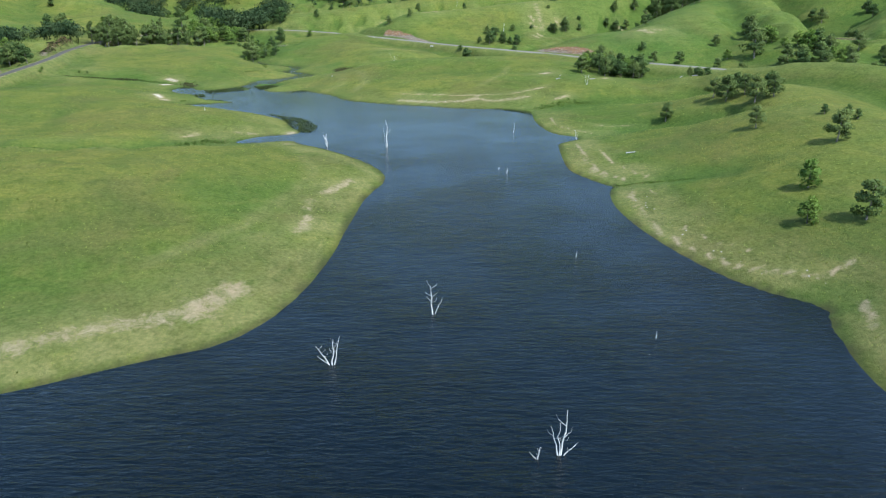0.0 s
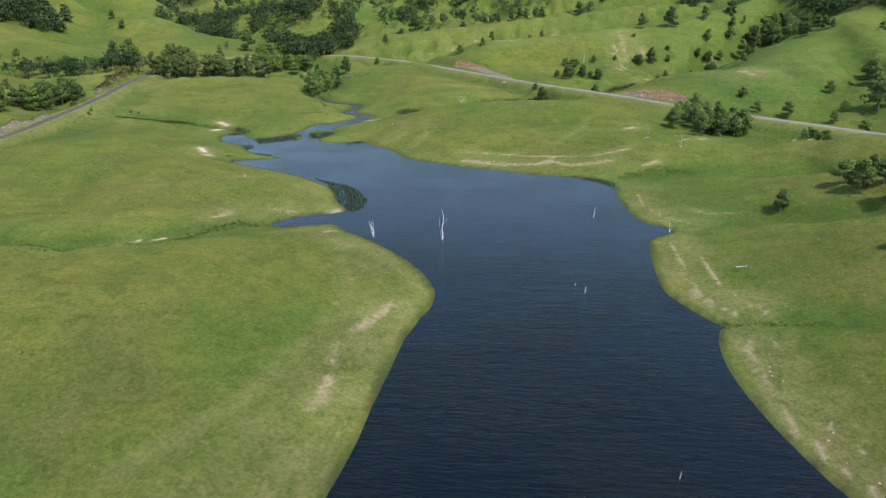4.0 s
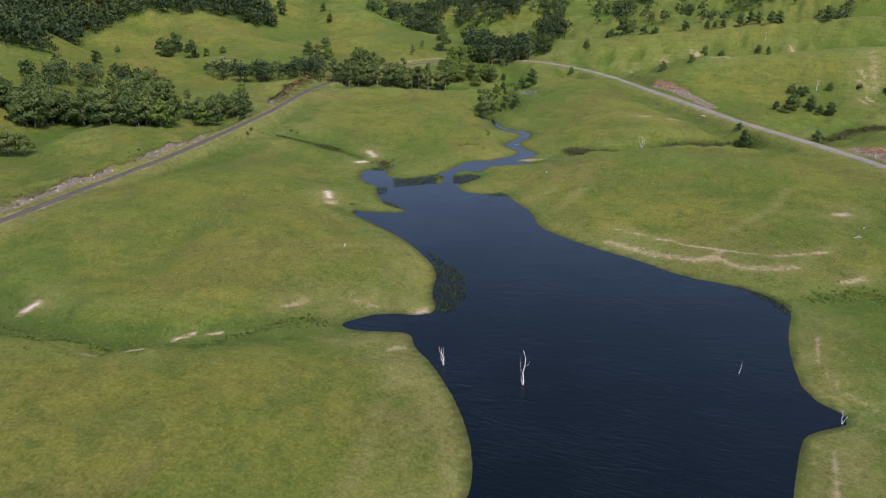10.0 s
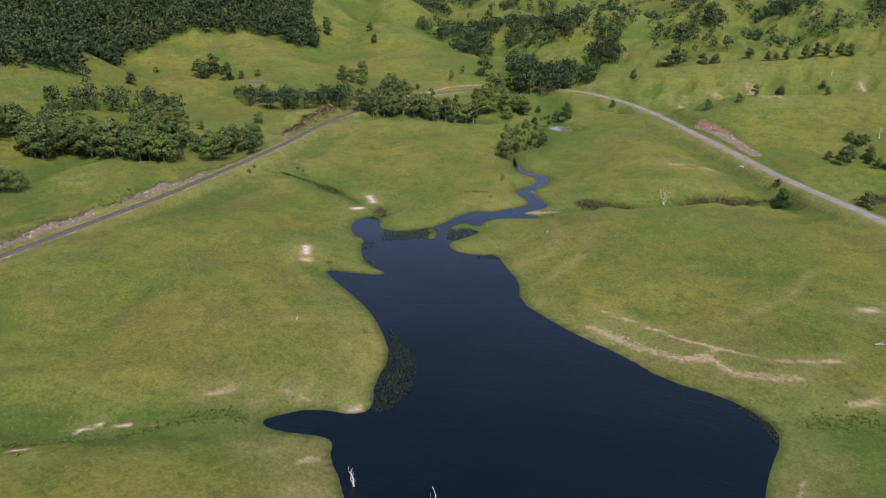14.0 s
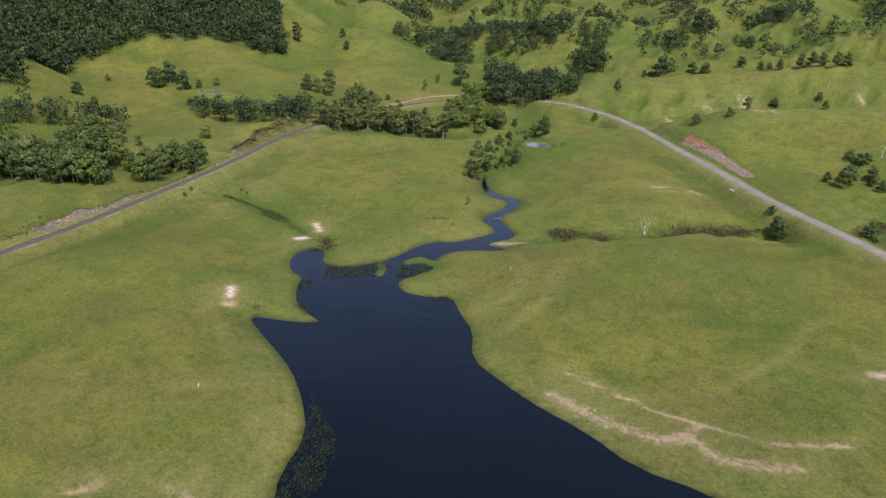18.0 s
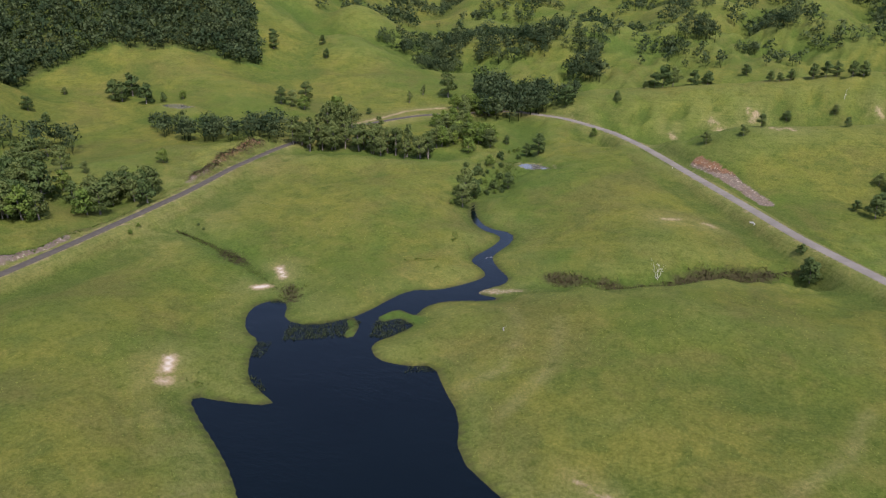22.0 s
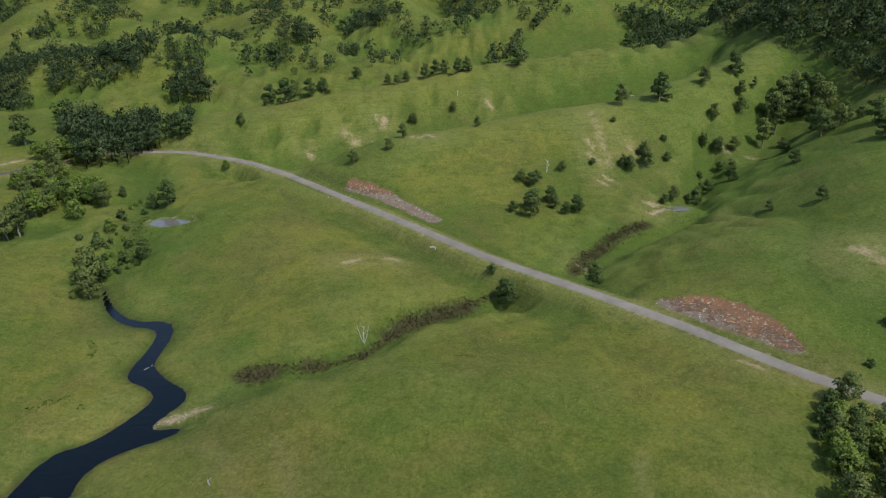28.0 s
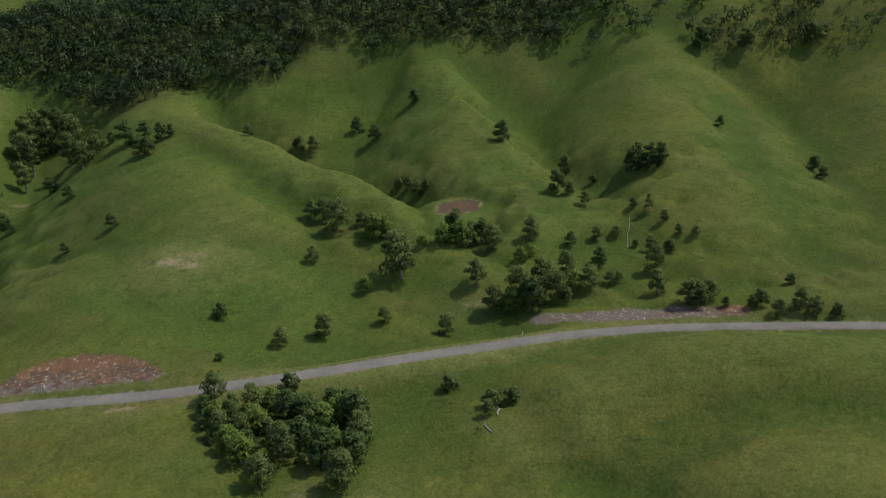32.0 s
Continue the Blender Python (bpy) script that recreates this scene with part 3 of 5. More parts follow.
BARE_NORTH = [
    ([(-69, 827), (-65, 823)], 3.4, 0.72), ([(-63, 824), (-59, 820)], 3.4, 0.72), ([(-45, 843), (-41, 839)], 3.4, 0.72), ([(-19, 739), (-15, 735)], 3.4, 0.72), ([(-11, 741), (-7, 737)], 3.4, 0.72), ([(-92, 806), (-88, 802)], 3.4, 0.72), ([(37, 874), (41, 870)], 3.4, 0.72), ([(84, 739), (88, 735)], 2.6, 0.72), ([(84, 730), (88, 726)], 2.6, 0.72), ([(90, 713), (94, 709)], 2.6, 0.72), ([(109, 689), (113, 685)], 2.6, 0.72), ([(147, 568), (151, 564)], 2.6, 0.72), ([(151, 559), (155, 555)], 2.6, 0.72), ([(176, 762), (180, 758)], 2.6, 0.72), ([(190, 754), (194, 750)], 2.6, 0.72), ([(-40, 845), (-36, 841)], 2.6, 0.72), ([(85, 708), (89, 704)], 2.6, 0.72), ([(106, 688), (110, 684)], 2.6, 0.72), ([(148, 569), (152, 565)], 2.6, 0.72),
    ([(-99, 507), (-84, 514)], 3.4, 0.72), ([(-48, 606), (-43, 610)], 3.2, 0.7), ([(-31, 613), (-26, 610)], 3.0, 0.7), ([(83, 512), (88, 507)], 2.0, 0.8),
    ([(150, 566), (160, 560)], 6.0, 0.58), ([(92, 765), (95, 722)], 5.0, 0.55), ([(105, 674), (112, 678)], 3.5, 0.75), ([(135, 642), (139, 641)], 2.5, 0.6),
    ([(110, 742), (112, 735)], 3.5, 0.6), ([(-66, 824), (-20, 826)], 4.0, 0.55), ([(55, 620), (60, 614)], 3.0, 0.6),
    ([(-200, 797), (-165, 800)], 3.0, 0.5), ([(-292, 690), (-288, 754), (-268, 780)], 3.0, 0.75), ([(-15, 630), (-8, 622)], 2.5, 0.5), ([(203, 460), (208, 455)], 2.5, 0.6)]
CUTTINGS = [
    ([(72, 553), (84, 548), (93, 540), (101, 527), (103, 517)], 3.4, 0.8), ([(-53, 701), (-34, 686), (-19, 670), (-8, 659)], 3.4, 0.95),
    ([(206, 430), (212, 414), (221, 402), (231, 385), (241, 365)], 3.6, 0.95),
    ([(-255, 300), (-257, 331), (-258, 350), (-259, 366)], 3.0, 0.82), ([(-260, 372), (-261, 384)], 2.4, 0.6), ([(-262, 390), (-264, 415), (-267, 440)], 3.4, 0.98),
    ([(-268, 446), (-272, 472)], 1.8, 0.5), ([(-284, 526), (-291, 548), (-298, 575), (-301, 600)], 3.2, 0.62)]
# rank dark growth along wet lines: a line, half width, share
RANK = [
    ([(-76, 530), (-66, 533)], 5.0, 1.0), ([(-64, 533), (-55, 533)], 2.0, 0.7), ([(-55, 534), (-49, 536)], 3.2, 0.95), ([(-49, 536), (-36, 543)], 2.0, 0.8), ([(-38, 541), (-28, 555)], 2.2, 0.9), ([(-29, 556), (-21, 564), (-8, 571), (4, 577)], 4.2, 1.0), ([(4, 577), (14, 583)], 2.4, 0.7),
    ([(52, 612), (62, 628), (74, 640), (86, 650), (98, 656)], 5.0, 0.9), ([(-250, 486), (-229, 484), (-214, 480)], 1.5, 0.8), ([(-213, 480), (-198, 476)], 4.2, 1.0), ([(-198, 476), (-180, 469), (-167, 464)], 1.8, 0.6),
    ([(-165, 468), (-158, 462)], 5.0, 0.8), ([(-141, 398), (-148, 398)], 4.0, 0.5), ([(48, 378), (66, 388), (84, 386)], 6.0, 0.35), ([(-91, 298), (-101, 294), (-106, 286)], 3.5, 0.5), ([(-106, 286), (-114, 271), (-119, 250), (-132, 238), (-151, 232)], 1.1, 0.5),
    ([(-170, 240), (-202, 261), (-223, 272)], 6.0, 0.35), ([(-225, 286), (-229, 332), (-237, 375), (-248, 431), (-253, 457)], 0.8, 0.38), ([(-150, 625), (-158, 680)], 9.0, 0.5), ([(98, 468), (112, 462)], 7.0, 0.5), ([(140, 425), (150, 440)], 5.0, 0.5),
    ([(-250, 220), (-254, 300), (-259, 345), (-261, 390), (-265, 440), (-271, 480), (-281, 530), (-296, 590)], 2.0, 0.62), ([(-260, 300), (-264, 350), (-268, 420), (-274, 480)], 5.0, 0.62), ([(-120, 540), (-126, 548)], 3.0, 0.5),
    ([(-286, 530), (-298, 575), (-301, 602)], 4.5, 0.8), ([(113, 408), (123, 412), (146, 418)], 1.2, 0.6), ([(148, 419), (152, 417), (149, 412)], 3.0, 0.6), ([(-128, 520), (-122, 512)], 2.0, 0.4)]


# outlines of the two great forests
WEST = [(-503, 462), (-499, 493), (-486, 521), (-529, 552), (-562, 622), (-562, 660), (-552, 688), (-500, 732), (-456, 770), (-481, 800), (-540, 850),
        (-640, 900), (-720, 700), (-690, 470), (-580, 410)]
EAST = [(205, 1180), (240, 1140), (250, 968), (246, 853), (266, 830), (273, 786), (272, 752), (304, 752), (332, 719), (342, 690), (369, 690), (403, 665), (446, 600),
        (470, 560), (520, 440), (565, 360), (640, 230), (700, 260), (640, 480), (540, 660), (440, 820), (370, 960), (330, 1180)]


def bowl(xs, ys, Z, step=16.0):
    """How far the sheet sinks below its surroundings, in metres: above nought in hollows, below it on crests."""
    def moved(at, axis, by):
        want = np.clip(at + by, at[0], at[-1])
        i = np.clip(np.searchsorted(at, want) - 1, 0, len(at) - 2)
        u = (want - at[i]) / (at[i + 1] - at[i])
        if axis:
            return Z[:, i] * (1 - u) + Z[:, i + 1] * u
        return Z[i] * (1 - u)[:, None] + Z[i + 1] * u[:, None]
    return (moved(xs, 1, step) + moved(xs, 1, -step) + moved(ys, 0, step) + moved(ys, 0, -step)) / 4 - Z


def cover(X, Y, Z):
    """What grows or lies where: shares of bare soil, straw grass, lush and rank growth, cut rock, silt; also painted
    relief.
    """
    d = np.abs(shore_dist(X, Y))
    out = {k: np.zeros(X.shape) for k in ("bare", "straw", "lush", "rank", "cutting", "silt")}
    gy, gx = np.gradient(Z, Y[:, 0], X[0])
    out["steep"] = smooth(0.10, 0.26, np.hypot(gx, gy))
    # curvature masks that put the relief's light and shade into the grass colour
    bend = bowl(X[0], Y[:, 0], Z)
    out["crest_light"], out["hollow_shade"] = smooth(0.1, 1.5, -bend), smooth(0.1, 1.3, bend)
    land = shore_dist(X, Y) > 0
    out["silt"] = np.where(land, 0.7 * (1 - smooth(0.3, 1.6, d)), smooth(0, 2.5, d) * 0.6 + 0.4)
    shore = (1 - smooth(5, 24, d + 5 * waves(X, Y, 30, 12, 3))) * smooth(0.8, 3.0, d)
    out["straw"] = np.where(land, shore * np.interp(Y, [280, 420], [0.75, 0.22]), 0)
    out["bare"] = np.where(land, 0.33 * (1 - smooth(4, 16, d)) * smooth(-0.3, 0.8, waves(X, Y, 45, 18, 3)) * (Y < 430), 0)
    for pts, w, share in BARE_WEST + BARE_EAST + BARE_NORTH:
        q, _ = seg_dist(X, Y, pts)
        out["bare"] = np.maximum(out["bare"], share * np.exp(-(q / (w * 1.25)) ** 2))
        out["straw"] = np.maximum(out["straw"], 0.6 * np.exp(-(q / (w * 3.5)) ** 2))
    for pts, w, share in CUTTINGS:
        q, _ = seg_dist(X, Y, pts)
        out["cutting"] = np.maximum(out["cutting"], share * np.exp(-(q / (w * 1.15)) ** 3))
    for outline in CUT_FACES:
        q, _ = seg_dist(X, Y, outline, True)
        out["cutting"] = np.maximum(out["cutting"], smooth(-2.4, 2.6, np.where(inside(X, Y, outline), q, -q)))
    under = inside(X, Y, WEST) | (inside(X, Y, EAST) & (Y + 0.35 * X > 720))
    out["rank"] = np.where(under, 0.58, 0.3 * inside(X, Y, EAST))
    out["lush"] = np.where(under, 1.0, out["lush"])
    for pts, deep, w in GULLIES:
        q, _ = seg_dist(X, Y, pts)
        out["lush"] = np.maximum(out["lush"], 0.7 * np.exp(-(q / (w * 1.2)) ** 2))
    for pts, w, share in RANK:
        q, _ = seg_dist(X, Y, pts)
        out["rank"] = np.maximum(out["rank"], share * np.exp(-(q / w) ** 2))
    for px, py, ra, rb, level in PONDS:
        e = np.hypot((X - px) / ra, (Y - py) / rb)
        out["bare"] = np.maximum(out["bare"], 0.6 * np.exp(-((e - 1.2) / 0.25) ** 2))
    for pts in (ROAD_LEFT, ROAD_RIGHT):
        q, _ = seg_dist(X, Y, pts)
        out["straw"] = np.maximum(out["straw"], 0.55 * (1 - smooth(5, 16, q)))
        out["bare"] = np.maximum(out["bare"], 0.60 * (1 - smooth(2.8, 4.5, q)))
        out["bare"] = np.maximum(out["bare"], 0.34 * (1 - smooth(5, 13, q)))
    out["lush"] = np.maximum(out["lush"], 0.5 * smooth(0.2, 1.0, waves(X, Y, 60, 44, 3)) * smooth(430, 520, Y) * (1 - smooth(-60, 0, X)) * (1 - smooth(30, 70, d)))
    islet, _ = seg_dist(X, Y, SPIT)
    out["silt"] *= smooth(2.2, 3.0, islet)
    out["lush"] = np.maximum(out["lush"], 1 - smooth(2.5, 5.0, islet))
    tip, _ = seg_dist(X, Y, [(-128, 459), (-124, 455), (-122, 450)])
    out["lush"] = np.maximum(out["lush"], 1 - smooth(1.5, 4.0, tip))
    out["silt"] *= smooth(1.0, 2.2, tip)
    out["lush"] = np.maximum(out["lush"], 0.6 * smooth(40, 160, X) * smooth(380, 520, Y))
    return out


build_ground()
water = mesh_of("lake", [(-4300, -4300, 0), (4300, -4300, 0), (4300, 650, 0), (-4300, 650, 0)], [(0, 1, 2, 3)], M_WATER)
tagged(new("water", water), "dark blue lake with fine ripples filling the valley", "lake", kind="structure")


def ribbon(name, pts, zs, half, lift, material, label, category):
    """A road surface with thickness, along a line."""
    n = 160
    u = np.linspace(0, 1, n)
    k = np.linspace(0, 1, len(pts))
    cx, cy, cz = np.interp(u, k, [p[0] for p in pts]), np.interp(u, k, [p[1] for p in pts]), np.interp(u, np.linspace(0, 1, len(zs)), zs)
    for _ in range(6):
        cx[1:-1], cy[1:-1] = (cx[:-2] + cx[1:-1] * 2 + cx[2:]) / 4, (cy[:-2] + cy[1:-1] * 2 + cy[2:]) / 4
    tx, ty = np.gradient(cx), np.gradient(cy)
    l = np.hypot(tx, ty)
    verts, faces = [], []
    for a in range(n):
        for s, dz in ((-half - 0.6, -0.5), (-half, lift), (0, lift + 0.08), (half, lift), (half + 0.6, -0.5)):
            verts.append((cx[a] + s * -ty[a] / l[a], cy[a] + s * tx[a] / l[a], cz[a] + dz))
    for a in range(n - 1):
        for b in range(4):
            faces.append((a * 5 + b, a * 5 + b + 1, a * 5 + b + 6, a * 5 + b + 5))
    return tagged(new(name, mesh_of(name, verts, faces, material)), label, category, kind="structure")


for px, py, ra, rb, level in PONDS:
    ring = [(px + ra * 1.35 * math.cos(k * 0.2618), py + rb * 1.35 * math.sin(k * 0.2618), level - 0.25) for k in range(24)]
    tagged(new("pond_water", mesh_of("pond_water", ring, [tuple(range(24))], M_MUD if level > 25 else M_POND)), "small still farm pond in the pasture", "pond", kind="structure")
ribbon("road_right", ROAD_RIGHT, ROAD_RIGHT_Z, 2.5, 0.12, M_ROAD, "pale grey sealed country road along the slope", "road")
ribbon("road_left", ROAD_LEFT, ROAD_LEFT_Z, 2.0, 0.12, M_ROAD_OLD, "grey sealed country road cut into the hillside", "road")


# ---- trees ----
def tube(verts, faces, a, b, ra, rb, sides=5):
    a, b = Vector(a), Vector(b)
    q = (b - a).to_track_quat("Z", "Y")
    s = len(verts)
    for p, r in ((a, ra), (b, rb)):
        for k in range(sides):
            t = 6.2832 * k / sides
            verts.append(tuple(p + q @ Vector((r * math.cos(t), r * math.sin(t), 0))))
    for k in range(sides):
        faces.append((s + k, s + (k + 1) % sides, s + sides + (k + 1) % sides, s + sides + k))
    faces.append(tuple(range(s + sides, s + 2 * sides)))


def puff(me, v, hearts):
    """Turns the leaf tufts' shading normals outwards from the clumps' hearts, with a little scatter."""
    n = v - hearts
    n = n / (np.linalg.norm(n, axis=1, keepdims=True) + 1e-6)
    n = n + np.random.RandomState(len(v)).normal(size=n.shape) * 0.28 + (0, 0, 0.42)
    n = n / (np.linalg.norm(n, axis=1, keepdims=True) + 1e-6)
    me.normals_split_custom_set_from_vertices(n.astype(np.float32))


def facing_out(v, hearts):
    """Four-cornered tufts, each wound so that its face looks away from its heart and upwards."""
    q, h = v.reshape(-1, 4, 3), hearts.reshape(-1, 4, 3)[:, 0]
    way = q.mean(1) - h
    way = way / (np.linalg.norm(way, axis=1, keepdims=True) + 1e-6) + (0, 0, 0.42)
    wrong = (np.cross(q[:, 2] - q[:, 0], q[:, 3] - q[:, 1]) * way).sum(1) < 0
    return np.where(wrong[:, None, None], q[:, ::-1], q).reshape(-1, 3)


def tree_meshes(seed, high, wide, bare_share, leaves, leaf, clumps, leaf_mat):
    """Trunk with limbs, and a ragged crown of leaf tufts on the limbs' ends."""
    r = random.Random(seed)
    tv, tf, cv, cf = [], [], [], []
    fork = high * bare_share
    lean = (r.uniform(-0.06, 0.06) * high, r.uniform(-0.06, 0.06) * high)
    mid = (lean[0] * 0.5, lean[1] * 0.5, fork)
    tube(tv, tf, (0, 0, -0.6), mid, 0.028 * high, 0.020 * high, 7)
    top = (lean[0], lean[1], high * 0.86)
    tube(tv, tf, mid, top, 0.020 * high, 0.005 * high, 5)
    blobs = []
    for k in range(clumps):
        a = 6.2832 * (k + r.uniform(-0.35, 0.35)) / clumps * 2.4
        g = (k + 0.5) / clumps
        z = fork + (high * 0.93 - fork) * (0.04 + 0.93 * g) + r.uniform(-0.05, 0.05) * high
        reach = wide * (0.95 - 0.75 * abs(g - 0.38)) * r.uniform(0.55, 1.05) * (1 - 0.55 * g)
        end = Vector((lean[0] * g + reach * math.cos(a), lean[1] * g + reach * math.sin(a), z))
        root = Vector(mid).lerp(Vector(top), min(0.9, g * 0.75))
        if k % 2 == 0:
            tube(tv, tf, tuple(root), tuple(end), 0.009 * high, 0.003 * high, 4)
        blobs.append((end, wide * r.uniform(0.26, 0.46), wide * r.uniform(0.17, 0.30)))
    per = leaves // len(blobs)
    for c, rx, rz in blobs:
        for _ in range(per):
            w = Vector((r.gauss(0, 1), r.gauss(0, 1), r.gauss(0, 1))).normalized() * r.uniform(0.55, 1.08)
            p = c + Vector((w.x * rx, w.y * rx, w.z * rz - (0.10 * rx if w.z < 0 else 0)))
            q = Euler((r.uniform(-1.2, 1.2), r.uniform(-1.2, 1.2), r.uniform(0, 6.28))).to_quaternion()
            s = leaf * r.uniform(0.6, 1.35)
            n = len(cv)
            for u, v in ((-1, -0.55), (0.9, -0.7), (1.1, 0.5), (-0.7, 0.8)):
                cv.append(tuple(p + q @ Vector((u * s, v * s, r.uniform(-0.25, 0.25) * s))))
            cf.append((n, n + 1, n + 2, n + 3))
    heart = np.array([lean[0] * 0.6, lean[1] * 0.6, fork + (high - fork) * 0.42])
    hearts = np.repeat(np.array([b[0] for b in blobs]), per * 4, axis=0) * 0.65 + heart * 0.35
    cv = facing_out(np.array(cv), hearts)
    crown = mesh_of("crown", cv.tolist(), cf, leaf_mat, True)
    puff(crown, cv, hearts)
    return mesh_of("trunk", tv, tf, M_BARK), crown


KINDS = {
    "gum": [tree_meshes(s, 12.0, 4.9, 0.20, 1600, 0.29, 17, M_LEAF[0]) for s in (1, 2, 3, 21, 22, 23)],
    "round": [tree_meshes(s, 8.0, 3.9, 0.16, 1300, 0.24, 14, M_LEAF[1]) for s in (4, 5, 24)],
    "dark": [tree_meshes(s, 9.0, 3.9, 0.14, 1300, 0.27, 15, M_LEAF[2]) for s in (6, 7, 8, 25)],
    "thin": [tree_meshes(s, 13.0, 3.4, 0.24, 1100, 0.28, 13, M_LEAF[0]) for s in (9, 10, 26)],
    "bush": [tree_meshes(s, 3.6, 2.4, 0.08, 420, 0.24, 10, M_LEAF[2]) for s in (11, 12)],
}
PROTO = {}
LABELS = {"gum": "grey-green eucalyptus tree with a ragged crown", "round": "bright green rounded tree on open pasture",
          "dark": "dark green bushy tree with a low crown", "thin": "slender pale-trunked gum tree", "bush": "low dark green bush on the grass"}
tree_rng = random.Random(77)


def plant(kind, x, y, size=1.0, group="", label=""):
    """One tree of a kind at a place, of a height relative to its kind."""
    v = tree_rng.randrange(len(KINDS[kind]))
    trunk, crown = KINDS[kind][v]
    name = {"bush": "bush", "gum": "gum_tree", "thin": "gum_tree"}.get(kind, "shade_tree")
    m = pose(x, y, ground_at(x, y) - 0.1, 0, 0, tree_rng.uniform(0, 360))
    if (kind, v) not in PROTO:
        ob = new(name)
        child("trunk", trunk, ob)
        child("crown", crown, ob)
        PROTO[(kind, v)] = ob
        ob.matrix_basis = m
    else:
        ob = copy_thing(PROTO[(kind, v)], m)
    s = size * tree_rng.uniform(0.9, 1.1)
    ob.scale = (s * tree_rng.uniform(0.92, 1.1), s * tree_rng.uniform(0.92, 1.1), s)
    return tagged(ob, label or LABELS[kind], "bush" if kind == "bush" else "tree", group)


def plant_all(group, rows):
    for kind, x, y, size in rows:
        plant(kind, x, y, size, group)


plant_all("hill trees right of the road", [
        ("gum", 114, 776, 1.22), ("dark", 140, 781, 1.89), ("gum", 177, 804, 0.98), ("dark", 205, 822, 1.70), ("dark", 216, 854, 0.80), ("thin", 216, 814, 0.74), ("dark", 203, 806, 1.05),
        ("gum", 175, 778, 0.84), ("gum", 236, 812, 1.51), ("dark", 251, 812, 1.81), ("gum", 254, 805, 1.18), ("gum", 234, 799, 1.50), ("dark", 228, 750, 1.90), ("thin", 205, 767, 1.46),
        ("dark", 234, 731, 1.40), ("dark", 239, 725, 1.00), ("dark", 202, 733, 0.99), ("dark", 188, 694, 1.03), ("gum", 166, 624, 0.71), ("dark", 150, 639, 0.72), ("dark", 235, 705, 1.54),
        ("dark", 241, 696, 1.32), ("dark", 241, 680, 1.29), ("dark", 246, 678, 0.93), ("gum", 223, 678, 0.96), ("dark", 226, 673, 1.09), ("dark", 165, 762, 0.99), ("dark", 173, 761, 1.21)])
plant_all("trees along the upper gully", [
        ("bush", 104, 756, 0.80), ("bush", 134, 749, 1.11), ("dark", 118, 734, 1.26), ("dark", 133, 735, 0.67), ("gum", 103, 725, 0.66), ("bush", 85, 722, 1.18), ("bush", 155, 738, 1.17),
        ("gum", 66, 716, 0.61), ("dark", 50, 705, 0.78), ("dark", 54, 683, 1.17), ("dark", 42, 674, 1.19), ("dark", 59, 667, 0.76), ("dark", 66, 672, 1.08), ("gum", 125, 697, 0.79),
        ("dark", 140, 704, 1.03), ("dark", 153, 718, 0.95), ("bush", 171, 747, 1.61), ("gum", 173, 735, 0.74), ("dark", 264, 635, 0.79), ("dark", 214, 1125, 1.51), ("dark", 231, 1141, 1.55)])
plant_all("trees on the spur above the road", [
        ("dark", 315, 647, 1.12), ("gum", 319, 637, 1.04), ("dark", 349, 626, 1.29), ("dark", 344, 607, 1.25), ("dark", 346, 519, 1.52), ("dark", 372, 596, 1.08), ("gum", 192, 528, 0.76),
        ("round", 191, 499, 0.92), ("gum", 206, 492, 1.83), ("round", 225, 494, 0.79), ("round", 223, 517, 1.38), ("gum", 224, 523, 0.77), ("gum", 219, 537, 1.30), ("gum", 224, 549, 0.92),
        ("round", 231, 487, 1.20), ("round", 236, 482, 1.58), ("dark", 244, 490, 1.59), ("dark", 246, 477, 1.28), ("gum", 243, 468, 0.94), ("gum", 254, 456, 0.93), ("gum", 302, 561, 0.66),
        ("gum", 292, 542, 0.76), ("dark", 295, 538, 0.67)])
plant_all("grove above the road cutting", [
        ("gum", 214, 461, 0.89), ("gum", 205, 449, 1.06), ("round", 209, 443, 1.29), ("gum", 214, 442, 1.15), ("dark", 211, 436, 1.51), ("gum", 221, 436, 1.25), ("round", 237, 453, 0.91),
        ("round", 242, 451, 0.75), ("gum", 237, 432, 0.87), ("gum", 260, 440, 0.61), ("gum", 232, 421, 0.85), ("gum", 222, 426, 0.47), ("gum", 221, 430, 0.94), ("dark", 253, 424, 0.91),
        ("gum", 242, 416, 0.57), ("gum", 245, 413, 0.44), ("gum", 271, 432, 0.61), ("gum", 277, 426, 0.50), ("dark", 271, 415, 0.47), ("gum", 240, 396, 0.82), ("gum", 258, 402, 1.04),
        ("dark", 272, 401, 0.77), ("gum", 271, 408, 0.69), ("dark", 298, 425, 0.55), ("thin", 295, 417, 0.65)])
plant_all("scattered trees below the spur", [
        ("gum", 157, 493, 0.87), ("gum", 141, 499, 0.72), ("gum", 178, 481, 0.59), ("gum", 185, 458, 0.80), ("bush", 141, 527, 1.57), ("bush", 121, 507, 0.86), ("dark", 357, 484, 1.19),
        ("dark", 307, 460, 0.75), ("dark", 348, 440, 1.20), ("dark", 344, 432, 1.32), ("dark", 340, 425, 1.15), ("bush", 149, 434, 1.23), ("bush", 144, 417, 1.56), ("bush", 147, 412, 1.30),
        ("dark", 19, 579, 1.26), ("dark", 56, 590, 1.10)])
